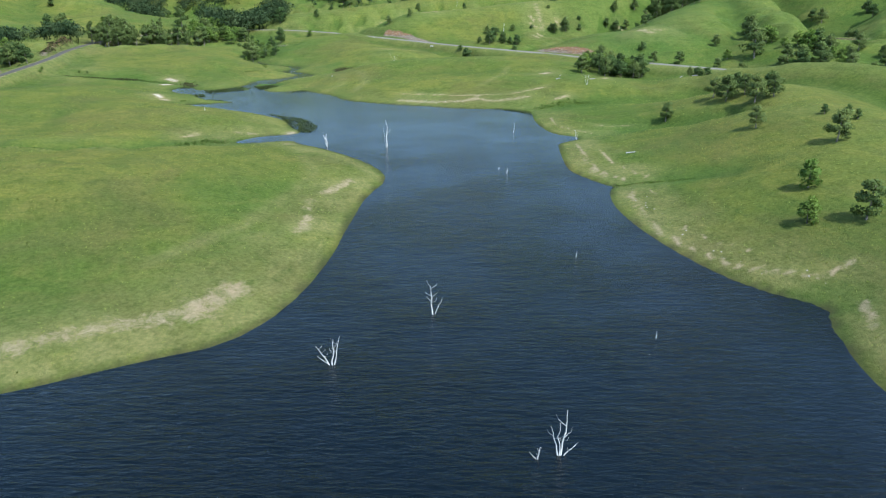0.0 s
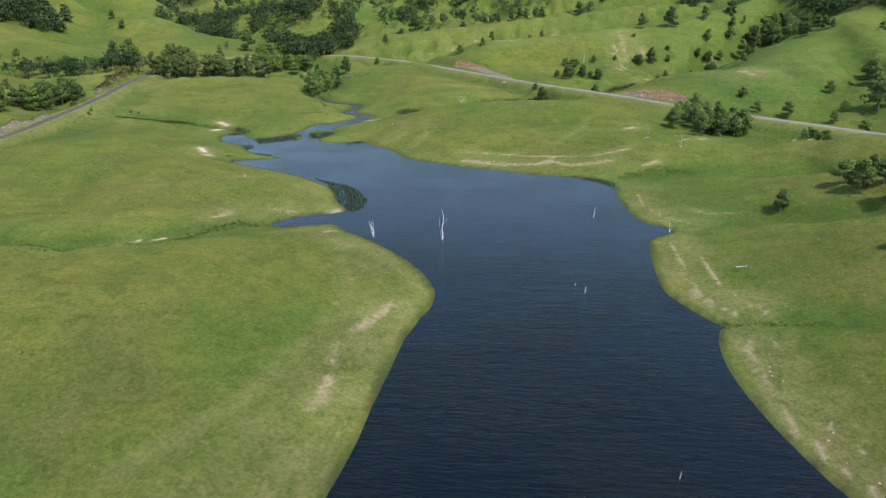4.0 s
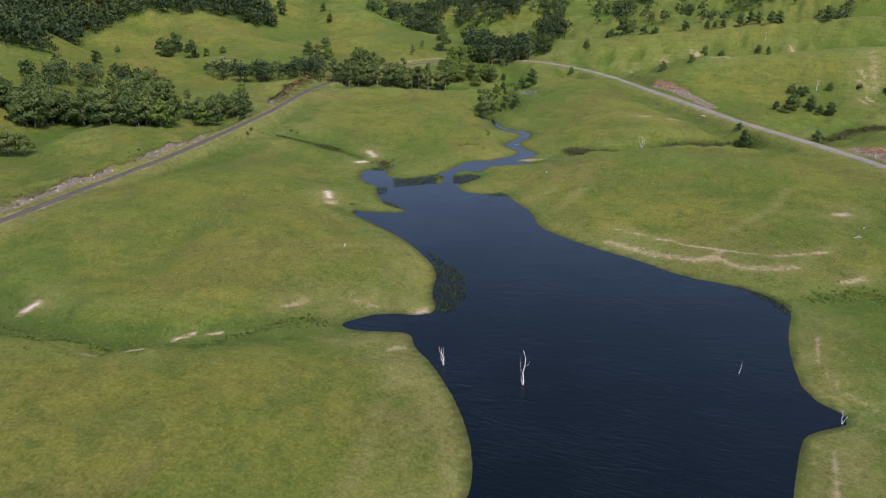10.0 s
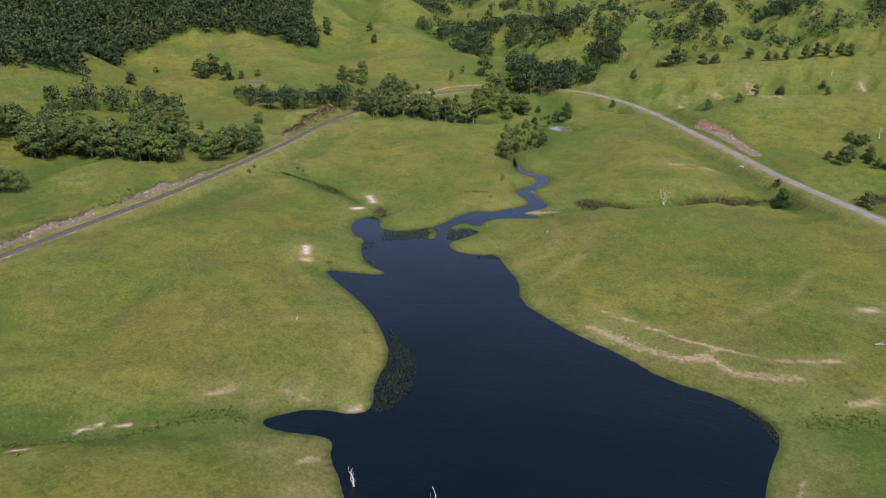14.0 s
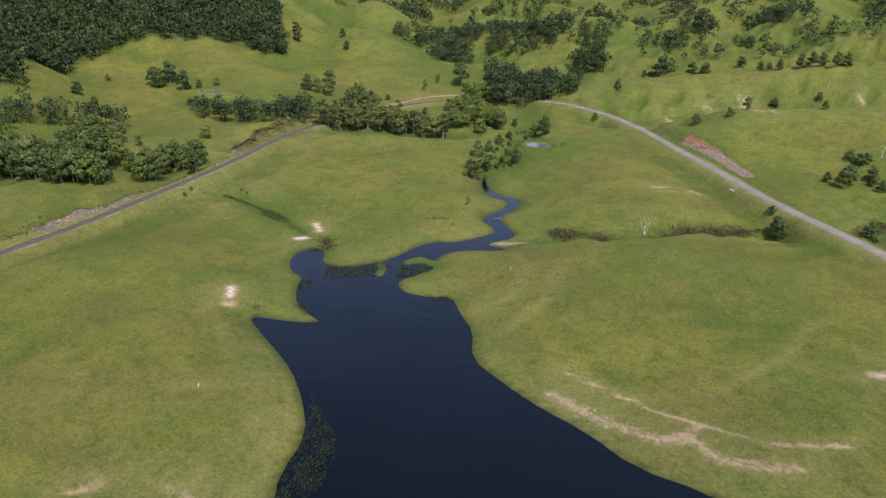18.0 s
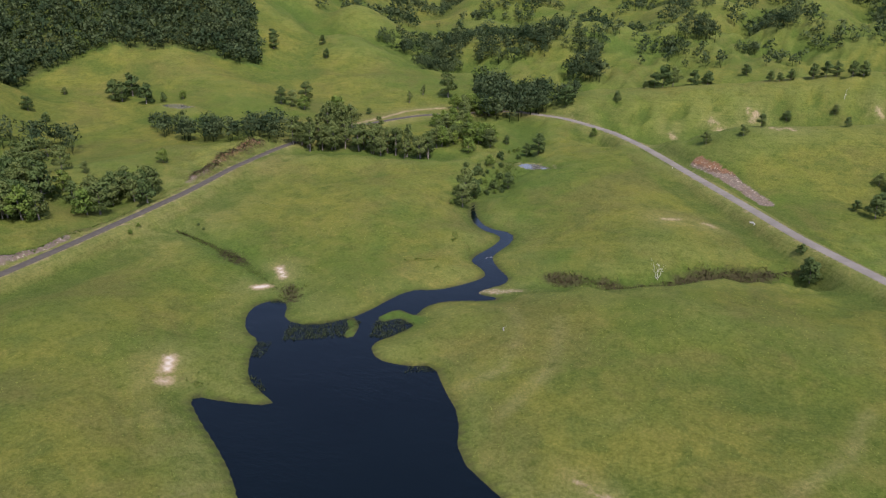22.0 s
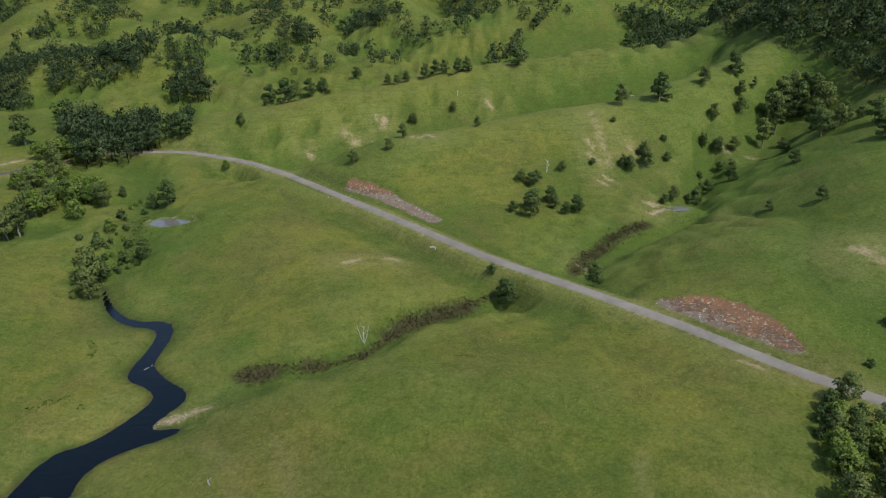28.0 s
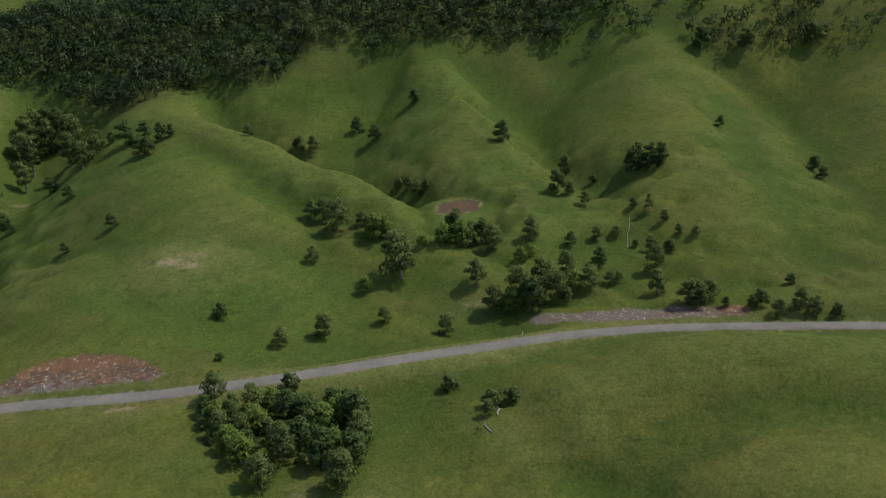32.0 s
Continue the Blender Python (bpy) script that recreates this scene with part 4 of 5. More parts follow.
plant_all("dark thicket beside the road", [
        ("gum", 104, 490, 0.94), ("dark", 100, 479, 1.00), ("round", 89, 468, 1.18), ("round", 88, 462, 1.17), ("gum", 85, 452, 0.88), ("thin", 100, 463, 0.82), ("round", 104, 474, 1.00),
        ("dark", 111, 467, 1.22), ("gum", 118, 465, 0.76), ("round", 118, 453, 1.53), ("dark", 119, 448, 1.44), ("dark", 100, 444, 1.44), ("gum", 95, 434, 1.11), ("gum", 110, 457, 0.82),
        ("dark", 98, 487, 0.90), ("gum", 96, 470, 0.74), ("round", 112, 474, 1.07), ("round", 116, 458, 1.00)])
plant_all("trees on the bank pasture", [
        ("round", 100, 191, 1.03), ("round", 91, 171, 0.95), ("gum", 103, 167, 0.92), ("gum", 123, 223, 0.88), ("gum", 99, 321, 0.71), ("dark", 134, 254, 0.45), ("dark", 140, 250, 0.45),
        ("dark", 141, 245, 0.45)])
plant_all("clump of trees on the bank pasture", [
        ("gum", 121, 327, 0.89), ("gum", 123, 317, 0.93), ("dark", 131, 326, 0.97), ("gum", 131, 317, 0.80), ("gum", 129, 301, 1.04), ("dark", 137, 309, 1.03), ("gum", 137, 302, 0.84),
        ("gum", 112, 257, 0.73)])
plant_all("far right pasture trees", [
        ("gum", 236, 383, 0.86), ("gum", 244, 377, 0.77), ("dark", 241, 371, 0.55), ("dark", 247, 360, 0.76), ("dark", 244, 362, 0.63), ("gum", 243, 353, 0.65), ("dark", 266, 353, 0.52),
        ("gum", 249, 347, 0.84), ("gum", 249, 342, 0.65), ("dark", 251, 335, 0.69), ("gum", 289, 408, 0.54), ("gum", 282, 400, 0.53), ("gum", 283, 393, 0.45), ("dark", 341, 434, 0.99),
        ("dark", 337, 427, 1.13), ("dark", 347, 443, 0.84), ("dark", 394, 361, 0.93), ("dark", 381, 355, 0.90), ("dark", 410, 413, 0.78), ("dark", 517, 451, 1.69), ("dark", 529, 424, 1.86),
        ("dark", 553, 385, 1.86), ("bush", 344, 462, 1.05)])
plant_all("trees on the slopes left of the road", [
        ("dark", -491, 569, 1.40), ("dark", -469, 567, 0.95), ("gum", -519, 617, 0.51), ("dark", -565, 672, 1.30), ("gum", -415, 511, 0.80), ("gum", -402, 523, 1.02), ("gum", -340, 491, 1.14),
        ("gum", -328, 496, 0.56), ("gum", -308, 499, 0.76), ("round", -315, 536, 0.97), ("gum", -292, 507, 1.14), ("gum", -311, 487, 0.62), ("dark", -296, 503, 1.17), ("dark", -483, 633, 1.82),
        ("dark", -479, 648, 1.95), ("dark", -455, 641, 2.02), ("dark", -444, 649, 0.86), ("round", -433, 658, 0.96), ("dark", -475, 635, 1.67), ("dark", -363, 691, 1.52), ("gum", -356, 695, 1.07),
        ("gum", -367, 725, 1.50), ("round", -345, 697, 1.33), ("dark", -488, 826, 1.49), ("dark", -459, 865, 1.22), ("dark", -432, 836, 1.17)])
plant_all("scattered trees along the far valley", [
        ("dark", -305, 726, 0.58), ("thin", -300, 777, 0.88), ("thin", -302, 802, 0.73), ("gum", -282, 811, 1.97), ("dark", -138, 819, 1.04), ("round", -136, 762, 0.80), ("dark", -152, 698, 1.56),
        ("dark", -162, 703, 0.92), ("dark", -183, 716, 0.69), ("gum", -52, 719, 0.62), ("gum", -32, 721, 0.55), ("gum", -25, 737, 0.70), ("dark", -19, 847, 0.90), ("gum", 11, 861, 0.67),
        ("dark", 20, 754, 0.73), ("gum", -158, 609, 1.40), ("dark", -156, 615, 1.27), ("bush", -150, 620, 0.80), ("bush", -144, 626, 0.80), ("bush", -146, 645, 0.80), ("bush", -155, 646, 1.05),
        ("bush", -163, 646, 0.80), ("bush", -162, 663, 0.80), ("bush", -163, 692, 0.80), ("bush", -160, 630, 0.80), ("bush", -151, 630, 1.48)])
plant_all("trees along the north ridge", [
        ("dark", -127, 858, 0.73), ("dark", -147, 974, 2.00), ("dark", -114, 860, 1.94), ("gum", -107, 864, 1.27), ("dark", -113, 983, 2.00), ("dark", -102, 991, 1.61), ("dark", -72, 1015, 1.27),
        ("dark", -38, 882, 1.02), ("dark", -31, 881, 0.83), ("dark", -24, 885, 1.02), ("dark", -9, 890, 1.28), ("dark", -1, 896, 1.29), ("dark", 6, 901, 1.15), ("dark", 17, 898, 1.45),
        ("dark", 24, 901, 1.36)])
plant_all("trees by the gully north of the road", [
        ("dark", 46, 701, 1.08), ("dark", 32, 670, 0.68), ("gum", 41, 664, 1.05), ("dark", 55, 676, 0.86), ("bush", 13, 590, 1.12), ("bush", 118, 690, 1.34), ("bush", 137, 704, 1.60),
        ("bush", 152, 726, 1.60), ("gum", 184, 760, 0.90), ("gum", 202, 735, 0.86), ("gum", 118, 726, 0.99), ("dark", 107, 723, 0.94)])


plant_all("trees on the upper eastern gully", [
        ("gum", 221, 797, 1.83), ("dark", 240, 799, 2.49), ("gum", 245, 819, 1.35), ("gum", 218, 725, 1.45), ("gum", 228, 727, 1.14), ("thin", 221, 785, 1.83), ("gum", 199, 792, 1.07),
        ("dark", 166, 719, 1.23), ("gum", 41, 704, 0.68), ("dark", 66, 909, 1.62), ("gum", 139, 415, 0.44), ("gum", 298, 551, 0.68), ("gum", 251, 785, 1.67)])
plant_all("dark thicket beside the road", [
        ("gum", 92, 475, 0.74), ("gum", 96, 455, 1.0), ("dark", 106, 438, 1.41), ("round", 112, 454, 1.34), ("round", 107, 446, 1.1), ("dark", 103, 456, 1.2), ("gum", 112, 461, 0.90),
        ("dark", 123, 459, 1.09), ("gum", 108, 478, 0.8), ("dark", 92, 463, 1.0), ("round", 97, 481, 1.0), ("gum", 114, 443, 0.95), ("dark", 122, 453, 1.3), ("round", 101, 470, 1.1)])
plant_all("grove above the road cutting", [
        ("gum", 224, 556, 0.83), ("gum", 227, 529, 0.68), ("round", 226, 515, 1.33), ("dark", 241, 480, 1.16), ("round", 229, 425, 1.19), ("dark", 238, 380, 1.32), ("dark", 306, 466, 1.50),
        ("dark", 341, 441, 1.59), ("gum", 299, 449, 0.61)])
plant_all("sunlit trees west of the road", [
        ("round", -309, 692, 2.2), ("dark", -479, 815, 1.46), ("dark", -278, 494, 1.6), ("gum", -291, 496, 1.06), ("gum", -287, 473, 1.39), ("round", -291, 469, 1.69), ("round", -300, 443, 2.2),
        ("gum", -299, 450, 1.4), ("gum", -318, 451, 1.5), ("round", -321, 478, 1.24), ("gum", -329, 466, 1.37), ("round", -210, 689, 1.23), ("round", -193, 678, 1.42), ("gum", -185, 694, 1.13),
        ("round", -202, 711, 1.52), ("gum", -218, 708, 0.85), ("gum", -229, 703, 1.03)])
plant_all("scattered trees along the far valley", [
        ("gum", -153, 596, 1.16), ("dark", -175, 807, 2.08), ("dark", -143, 632, 1.1), ("bush", -165, 637, 1.42), ("round", -167, 657, 0.89), ("bush", -169, 677, 1.55)])
plant_all("bushes along the creek and the verge", [
        ("bush", -152, 622, 0.68), ("bush", -152, 627, 0.61), ("round", -147, 623, 0.38), ("bush", -147, 629, 0.68), ("round", -147, 636, 0.38), ("bush", -147, 643, 0.56), ("round", -147, 649, 0.38), ("round", -158, 634, 0.38),
        ("bush", -162, 639, 0.57), ("bush", -166, 643, 0.76), ("round", -159, 652, 0.38), ("bush", -164, 656, 0.38), ("bush", -172, 668, 0.59), ("bush", -170, 648, 0.75), ("bush", -171, 678, 0.64), ("round", -172, 697, 0.38),
        ("round", -172, 705, 0.38), ("round", -172, 712, 0.38), ("bush", -176, 643, 0.77), ("bush", -155, 644, 0.51), ("round", -155, 637, 0.38), ("round", -158, 592, 0.38), ("bush", -163, 614, 0.63), ("round", -163, 621, 0.38),
        ("round", -254, 464, 0.34), ("round", -256, 470, 0.30), ("bush", -238, 492, 0.37), ("bush", -245, 495, 0.43)])


def undergrowth(group, spots, count, spread):
    """Low bushes between the trunks of a thicket."""
    r = random.Random(count)
    for k in range(count):
        x, y = spots[k % len(spots)]
        plant("bush", x + r.gauss(0, spread), y + r.gauss(0, spread), r.uniform(0.8, 1.5), group)


undergrowth("dark thicket beside the road", [(100, 482), (96, 470), (104, 460), (110, 468), (108, 452), (101, 445)], 12, 4.5)


def grove(group, line, depth, count, high, kinds):
    """A stand of trees behind a front line, nearer the line first."""
    r, names = random.Random(len(line) * 31 + count), kinds.split()
    base = {"gum": 12.0, "round": 8.0, "dark": 9.0, "thin": 13.0}
    for k in range(count):
        u = (k + r.uniform(0.1, 0.9)) / count * (len(line) - 1)
        i = min(int(u), len(line) - 2)
        (ax, ay), (bx, by) = line[i], line[i + 1]
        x, y = ax + (bx - ax) * (u - i), ay + (by - ay) * (u - i)
        away = Vector((x - 20, y - 330)).normalized()
        back = depth * r.random() ** 1.3
        kind = names[0] if r.random() < 0.65 else names[-1]
        plant(kind, x + away.x * back + r.uniform(-2, 2), y + away.y * back + r.uniform(-2, 2), high / base[kind] * r.uniform(0.7, 1.05), group)


grove("stand of trees in the valley", *([(-368, 396), (-363, 428), (-303, 430), (-303, 461)], 50, 78, 20.3, "gum dark"))
grove("stand of trees in the valley", *([(-297, 470), (-298, 490), (-288, 505)], 14, 15, 15.5, "gum dark"))
grove("stand of trees in the valley", *([(-326, 359), (-320, 367)], 14, 5, 13.4, "gum"))
grove("stand of trees in the valley", *([(-284, 614), (-268, 630), (-231, 640), (-204, 657)], 22, 44, 17.4, "thin gum"))
grove("stand of trees in the valley", *([(-293, 656), (-284, 677)], 14, 7, 19.6, "gum round"))
grove("stand of trees in the valley", *([(-207, 670), (-201, 697), (-182, 693)], 22, 16, 13.1, "round gum"))
grove("stand of trees in the valley", *([(-238, 715), (-223, 739)], 18, 10, 12.3, "gum round"))
grove("stand of trees in the valley", *([(-245, 758), (-220, 775)], 30, 14, 13.8, "round gum"))


# stands too far off to tell their trees apart: front line, depth, number, height, kinds
FAR_STANDS = [
    ([(-422, 459), (-436, 502), (-393, 535)], 25, 14, 18.4, "gum dark"),
    ([(-384, 590), (-341, 595), (-311, 600), (-296, 617)], 26, 30, 16.5, "dark gum"),
    ([(-219, 751), (-204, 778), (-188, 800)], 95, 60, 21.0, "gum thin"),
    ([(-184, 806), (-166, 807)], 20, 6, 15.6, "dark"),
    ([(-225, 944), (-197, 957), (-222, 995)], 30, 16, 21.0, "gum dark"),
    ([(-335, 967), (-294, 961), (-254, 984), (-208, 1006)], 40, 30, 19.5, "dark gum"),
    ([(-160, 1037), (-146, 1105), (-121, 1109)], 25, 12, 20.4, "dark"),
    ([(-93, 1095), (-62, 1148), (-47, 1160)], 20, 10, 16.3, "dark"),
    ([(-355, 885), (-344, 946)], 40, 16, 19.3, "gum dark"),
    ([(-298, 997), (-268, 1016), (-307, 1195)], 10, 14, 10.2, "thin"),
    ([(-442, 946), (-397, 954), (-367, 951)], 25, 16, 17.5, "dark gum"),
    ([(-398, 1004), (-350, 982)], 30, 12, 16.6, "dark gum"),
    ([(-508, 750), (-493, 769), (-457, 769)], 20, 14, 15.9, "dark gum"),
]


# ---- woods too dense to count ----
def wood_template(seed, count, leaf):
    r = np.random.RandomState(seed)
    k = 9
    a = r.uniform(0, 6.283, k)
    z = np.linspace(0.42, 0.92, k)
    rad = 0.36 * np.sqrt(np.clip(1 - ((z - 0.55) / 0.45) ** 2, 0.05, 1))
    mid = np.stack([np.cos(a) * rad * 0.75, np.sin(a) * rad * 0.75, z], -1)
    c = mid[r.randint(0, k, count)]
    w = r.normal(size=(count, 3))
    w /= np.linalg.norm(w, axis=1, keepdims=True)
    c = c + w * np.array([0.19, 0.19, 0.13]) * r.uniform(0.6, 1.1, (count, 1))
    u = r.normal(size=(count, 3))
    u /= np.linalg.norm(u, axis=1, keepdims=True)
    v = np.cross(u, r.normal(size=(count, 3)))
    v /= np.linalg.norm(v, axis=1, keepdims=True)
    s = leaf * r.uniform(0.6, 1.3, (count, 1))
    return np.stack([c - u * s - v * s * 0.7, c + u * s * 0.9 - v * s * 0.6, c + u * s * 1.1 + v * s * 0.6, c - u * s * 0.8 + v * s * 0.8], 1)


def woods(name, places, heights, seed, leaves, label):
    """Many trees in one mesh: crowns of leaf tufts with pale stems."""
    r = np.random.RandomState(seed)
    forms = [wood_template(seed + k, leaves, 0.052 * math.sqrt(90 / leaves)) for k in range(4)]
    z = ground(places[:, 0], places[:, 1])
    all_v, tone, hearts = [], [], []
    for k, (x, y) in enumerate(places):
        t = forms[r.randint(4)]
        a, h = r.uniform(0, 6.283), heights[k]
        w = h * r.uniform(0.8, 1.15)
        c, s = math.cos(a) * w, math.sin(a) * w
        q = np.empty((len(t) + 2, 4, 3))
        q[:-2, :, 0], q[:-2, :, 1], q[:-2, :, 2] = t[..., 0] * c - t[..., 1] * s, t[..., 0] * s + t[..., 1] * c, t[..., 2] * h
        for j, (ex, ey) in enumerate(((0.018, 0.0), (0.0, 0.018))):
            q[-2 + j] = [(-ex * h, -ey * h, -0.5), (ex * h, ey * h, -0.5), (ex * h * 0.5, ey * h * 0.5, 0.75 * h), (-ex * h * 0.5, -ey * h * 0.5, 0.75 * h)]
        all_v.append(q + (x, y, z[k]))
        hearts.append(np.tile((x, y, z[k] + h * 0.5), (q.shape[0] * 4, 1)))
        tone.append(np.full(q.shape[0] * 4, r.random() ** 1.5))
    hearts = np.concatenate(hearts)
    v = facing_out(np.concatenate(all_v).reshape(-1, 3), hearts)
    n = len(v) // 4
    me = bpy.data.meshes.new(name)
    me.vertices.add(len(v))
    me.vertices.foreach_set("co", v.ravel())
    me.loops.add(n * 4)
    me.loops.foreach_set("vertex_index", np.arange(n * 4))
    me.polygons.add(n)
    me.polygons.foreach_set("loop_start", np.arange(n) * 4)
    me.update()
    at = me.attributes.new("tone", "FLOAT", "POINT")
    at.data.foreach_set("value", np.concatenate(tone).astype(np.float32))
    me.materials.append(M_FOREST)
    me.polygons.foreach_set("use_smooth", np.ones(n, bool))
    puff(me, v, hearts)
    return tagged(new(name, me), label, "forest", kind="stuff")


def scatter(outline, step, seed, keep=None):
    """Places on a jittered grid inside an outline."""
    r = np.random.RandomState(seed)
    xs, ys = [p[0] for p in outline], [p[1] for p in outline]
    X, Y = np.meshgrid(np.arange(min(xs), max(xs), step), np.arange(min(ys), max(ys), step))
    X, Y = X + r.uniform(-0.48, 0.48, X.shape) * step, Y + r.uniform(-0.48, 0.48, X.shape) * step
    ok = inside(X + 6 * waves(X, Y, 40, 9, 2), Y + 6 * waves(X, Y, 45, 10, 2), outline)
    if keep is not None:
        ok &= keep(X, Y, r)
    return np.stack([X[ok], Y[ok]], -1)


def thin_south(X, Y, r):
    return r.random_sample(X.shape) < np.where(Y + 0.35 * X < 720, 0.10 + 0.38 * (waves(X, Y, 90, 6, 2) > 0.15), 0.97)


east, west = scatter(EAST, 6.9, 1, thin_south), scatter(WEST, 6.2, 2)
rng = np.random.RandomState(4)
woods("forest_east", east, rng.uniform(9, 17, len(east)), 11, 80, "dense dark eucalyptus forest on the mountainside")
woods("forest_west", west, rng.uniform(9, 17, len(west)), 12, 60, "dense dark eucalyptus forest on the western hill")


def patchy(X, Y, r):
    away = np.hypot(X - 20, Y - 330)
    m = waves(X, Y, 170, 14, 3)
    return (away > 640) & (m + 0.5 * smooth(900, 1500, away) > 0.30) & (r.random_sample(X.shape) < 0.8)


def behind(line, depth, count, r):
    """Places behind a front line, as seen from the valley."""
    u = r.uniform(0, len(line) - 1.001, count)
    i = u.astype(int)
    pts = np.array(line, float)
    p = pts[i] + (pts[i + 1] - pts[i]) * (u - i)[:, None]
    away = p - (20, 330)
    away /= np.linalg.norm(away, axis=1, keepdims=True)
    return p + away * (depth * r.random_sample((count, 1)) ** 1.3) + r.uniform(-2.5, 2.5, (count, 2))


FAR = [(-800, 900), (-520, 1000), (-330, 930), (-250, 1010), (-60, 1040), (200, 1080), (420, 1150), (700, 1050), (760, 1400), (400, 1560), (-500, 1560), (-900, 1350)]
far = scatter(FAR, 10.0, 3, patchy)
woods("woods_far", far, rng.uniform(9, 16, len(far)), 13, 60, "scattered dark woods on far green hills")
stands = [behind(line, depth * 1.3, count * 2, rng) for line, depth, count, high, kinds in FAR_STANDS]
tall = [high * rng.uniform(0.6, 1.0, count * 2) for line, depth, count, high, kinds in FAR_STANDS]
woods("woods_valley", np.concatenate(stands), np.concatenate(tall), 15, 170, "stands of grey-green gum trees along the far creek")


# ---- drowned and fallen trees ----
def snag(x, y, z, stems, label, lean=0.0, name="dead_tree", group="dead trees standing in the lake", turn=0.0):
    """A bleached dead tree: stems are (away, up, bend, thickness, twigs); the first is the trunk."""
    ob = new(name)
    r = random.Random(int(abs(x * 7 + y * 3)) + 5)
    ob.matrix_basis = pose(x, y, z, 0, lean, turn)
    for k, (away, up, side, thick, twigs) in enumerate(stems):
        thick *= 0.66
        tv, tf = [], []
        pts = [Vector((0, 0, -1.2))]
        n = 5
        for i in range(1, n + 1):
            u = i / n
            wob = 0.035 * up
            pts.append(Vector((away * u ** 0.8 + r.uniform(-wob, wob), side * u + r.uniform(-wob, wob), up * u ** (1.15 if away else 1.0))))
        for i in range(n):
            tube(tv, tf, tuple(pts[i]), tuple(pts[i + 1]), thick * (1 - 0.8 * i / n), thick * (1 - 0.8 * (i + 1) / n), 7)
        for j in range(twigs):
            a = pts[2 + j % (n - 2)].lerp(pts[min(n, 3 + j % (n - 2))], r.random())
            s = r.choice((-1, 1)) * r.uniform(0.10, 0.20) * up
            b = a + Vector((s, r.uniform(-0.1, 0.1) * up, r.uniform(0.06, 0.2) * up))
            tube(tv, tf, tuple(a), tuple(b), thick * 0.3, thick * 0.12, 5)
            tube(tv, tf, tuple(b), tuple(b + Vector((s * 0.2, r.uniform(-0.1, 0.1), 0.10 * up))), thick * 0.12, thick * 0.05, 4)
        child("trunk" if k == 0 else "limb", mesh_of("limb", tv, tf, M_DEAD), ob)
    return tagged(ob, label, "dead tree", group)


snag(17.0, 87.5, 0, [(0.6, 7.4, 0.3, 0.24, 2), (-1.5, 5.0, 0.2, 0.17, 2), (-0.5, 5.8, -0.3, 0.14, 1), (2.6, 2.2, 0.2, 0.13, 2)],
     "bleached white dead tree with forked trunks in the lake")
snag(13.6, 86.6, 0, [(0.4, 2.0, 0.1, 0.16, 2), (-1.2, 1.2, 0.1, 0.10, 1)], "short bleached dead stump beside the forked tree")
snag(-19.8, 113.5, 0, [(0.3, 5.0, 0.2, 0.20, 2), (1.4, 5.6, 0.1, 0.16, 2), (-2.8, 3.6, 0.3, 0.17, 4), (-2.6, 1.9, -0.2, 0.13, 3)],
     "bleached white dead tree with spreading limbs in the lake")
snag(-2.1, 134.4, 0, [(-0.3, 6.4, 0.0, 0.24, 6), (1.9, 3.6, 0.2, 0.10, 2)], "slim bleached dead trunk with broken side twigs")
snag(-23.2, 290.5, 0, [(0.1, 11.0, 0.0, 0.36, 1), (-0.9, 8.4, 0.1, 0.10, 0)], "tall bleached white bare trunk standing in the lake")
snag(-47.3, 290.5, 0, [(-0.9, 5.2, 0.2, 0.38, 0), (-1.6, 6.0, 0.0, 0.17, 1), (-0.1, 5.9, 0.1, 0.15, 0)], "short bleached forked trunk near the bank")
for px, py, ph in ((33, 167, 1.6), (41, 124, 1.5), (22.5, 249, 2.0), (31.5, 321.5, 4.2), (20, 254, 1.0), (23, 252, 0.9)):
    snag(px, py, 0, [(0.15, ph, 0.05, 0.13, 0)], "thin grey dead stake poking out of the water", lean=1)
snag(57, 307, 0, [(-0.3, 4.2, 0.1, 0.16, 3), (0.9, 2.6, 0.0, 0.1, 2)], "pale dead sapling standing in the inlet")
for px, py, st, lb in ((-36.5, 548, [(0.3, 6.5, 0.1, 0.2, 6), (-2.2, 7.4, 0.2, 0.12, 4), (2.3, 7.0, 0.0, 0.12, 4)], "pale leafless dead tree beside the gully"),
                       (57, 715, [(0.2, 8.0, 0.0, 0.2, 5), (1.0, 7.0, 0.2, 0.12, 2)], "pale leafless dead tree on the slope"),
                       (270, 418, [(1.4, 14.5, 0.3, 0.26, 1)], "tall leaning bare dead trunk on the spur"),
                       (80, 408, [(0.4, 6.0, 0.2, 0.18, 5), (-1.6, 5.5, 0.0, 0.12, 4)], "pale leafless dead tree by the thicket"),
                       (-114, 345, [(0.3, 1.6, 0.0, 0.25, 2)], "short pale stump on the west bank"),
                       (15, 872, [(0.3, 7.5, 0.2, 0.18, 4)], "pale leafless dead tree on the far pasture")):
    snag(px, py, ground_at(px, py), st, lb, group="dead trees on the pasture")


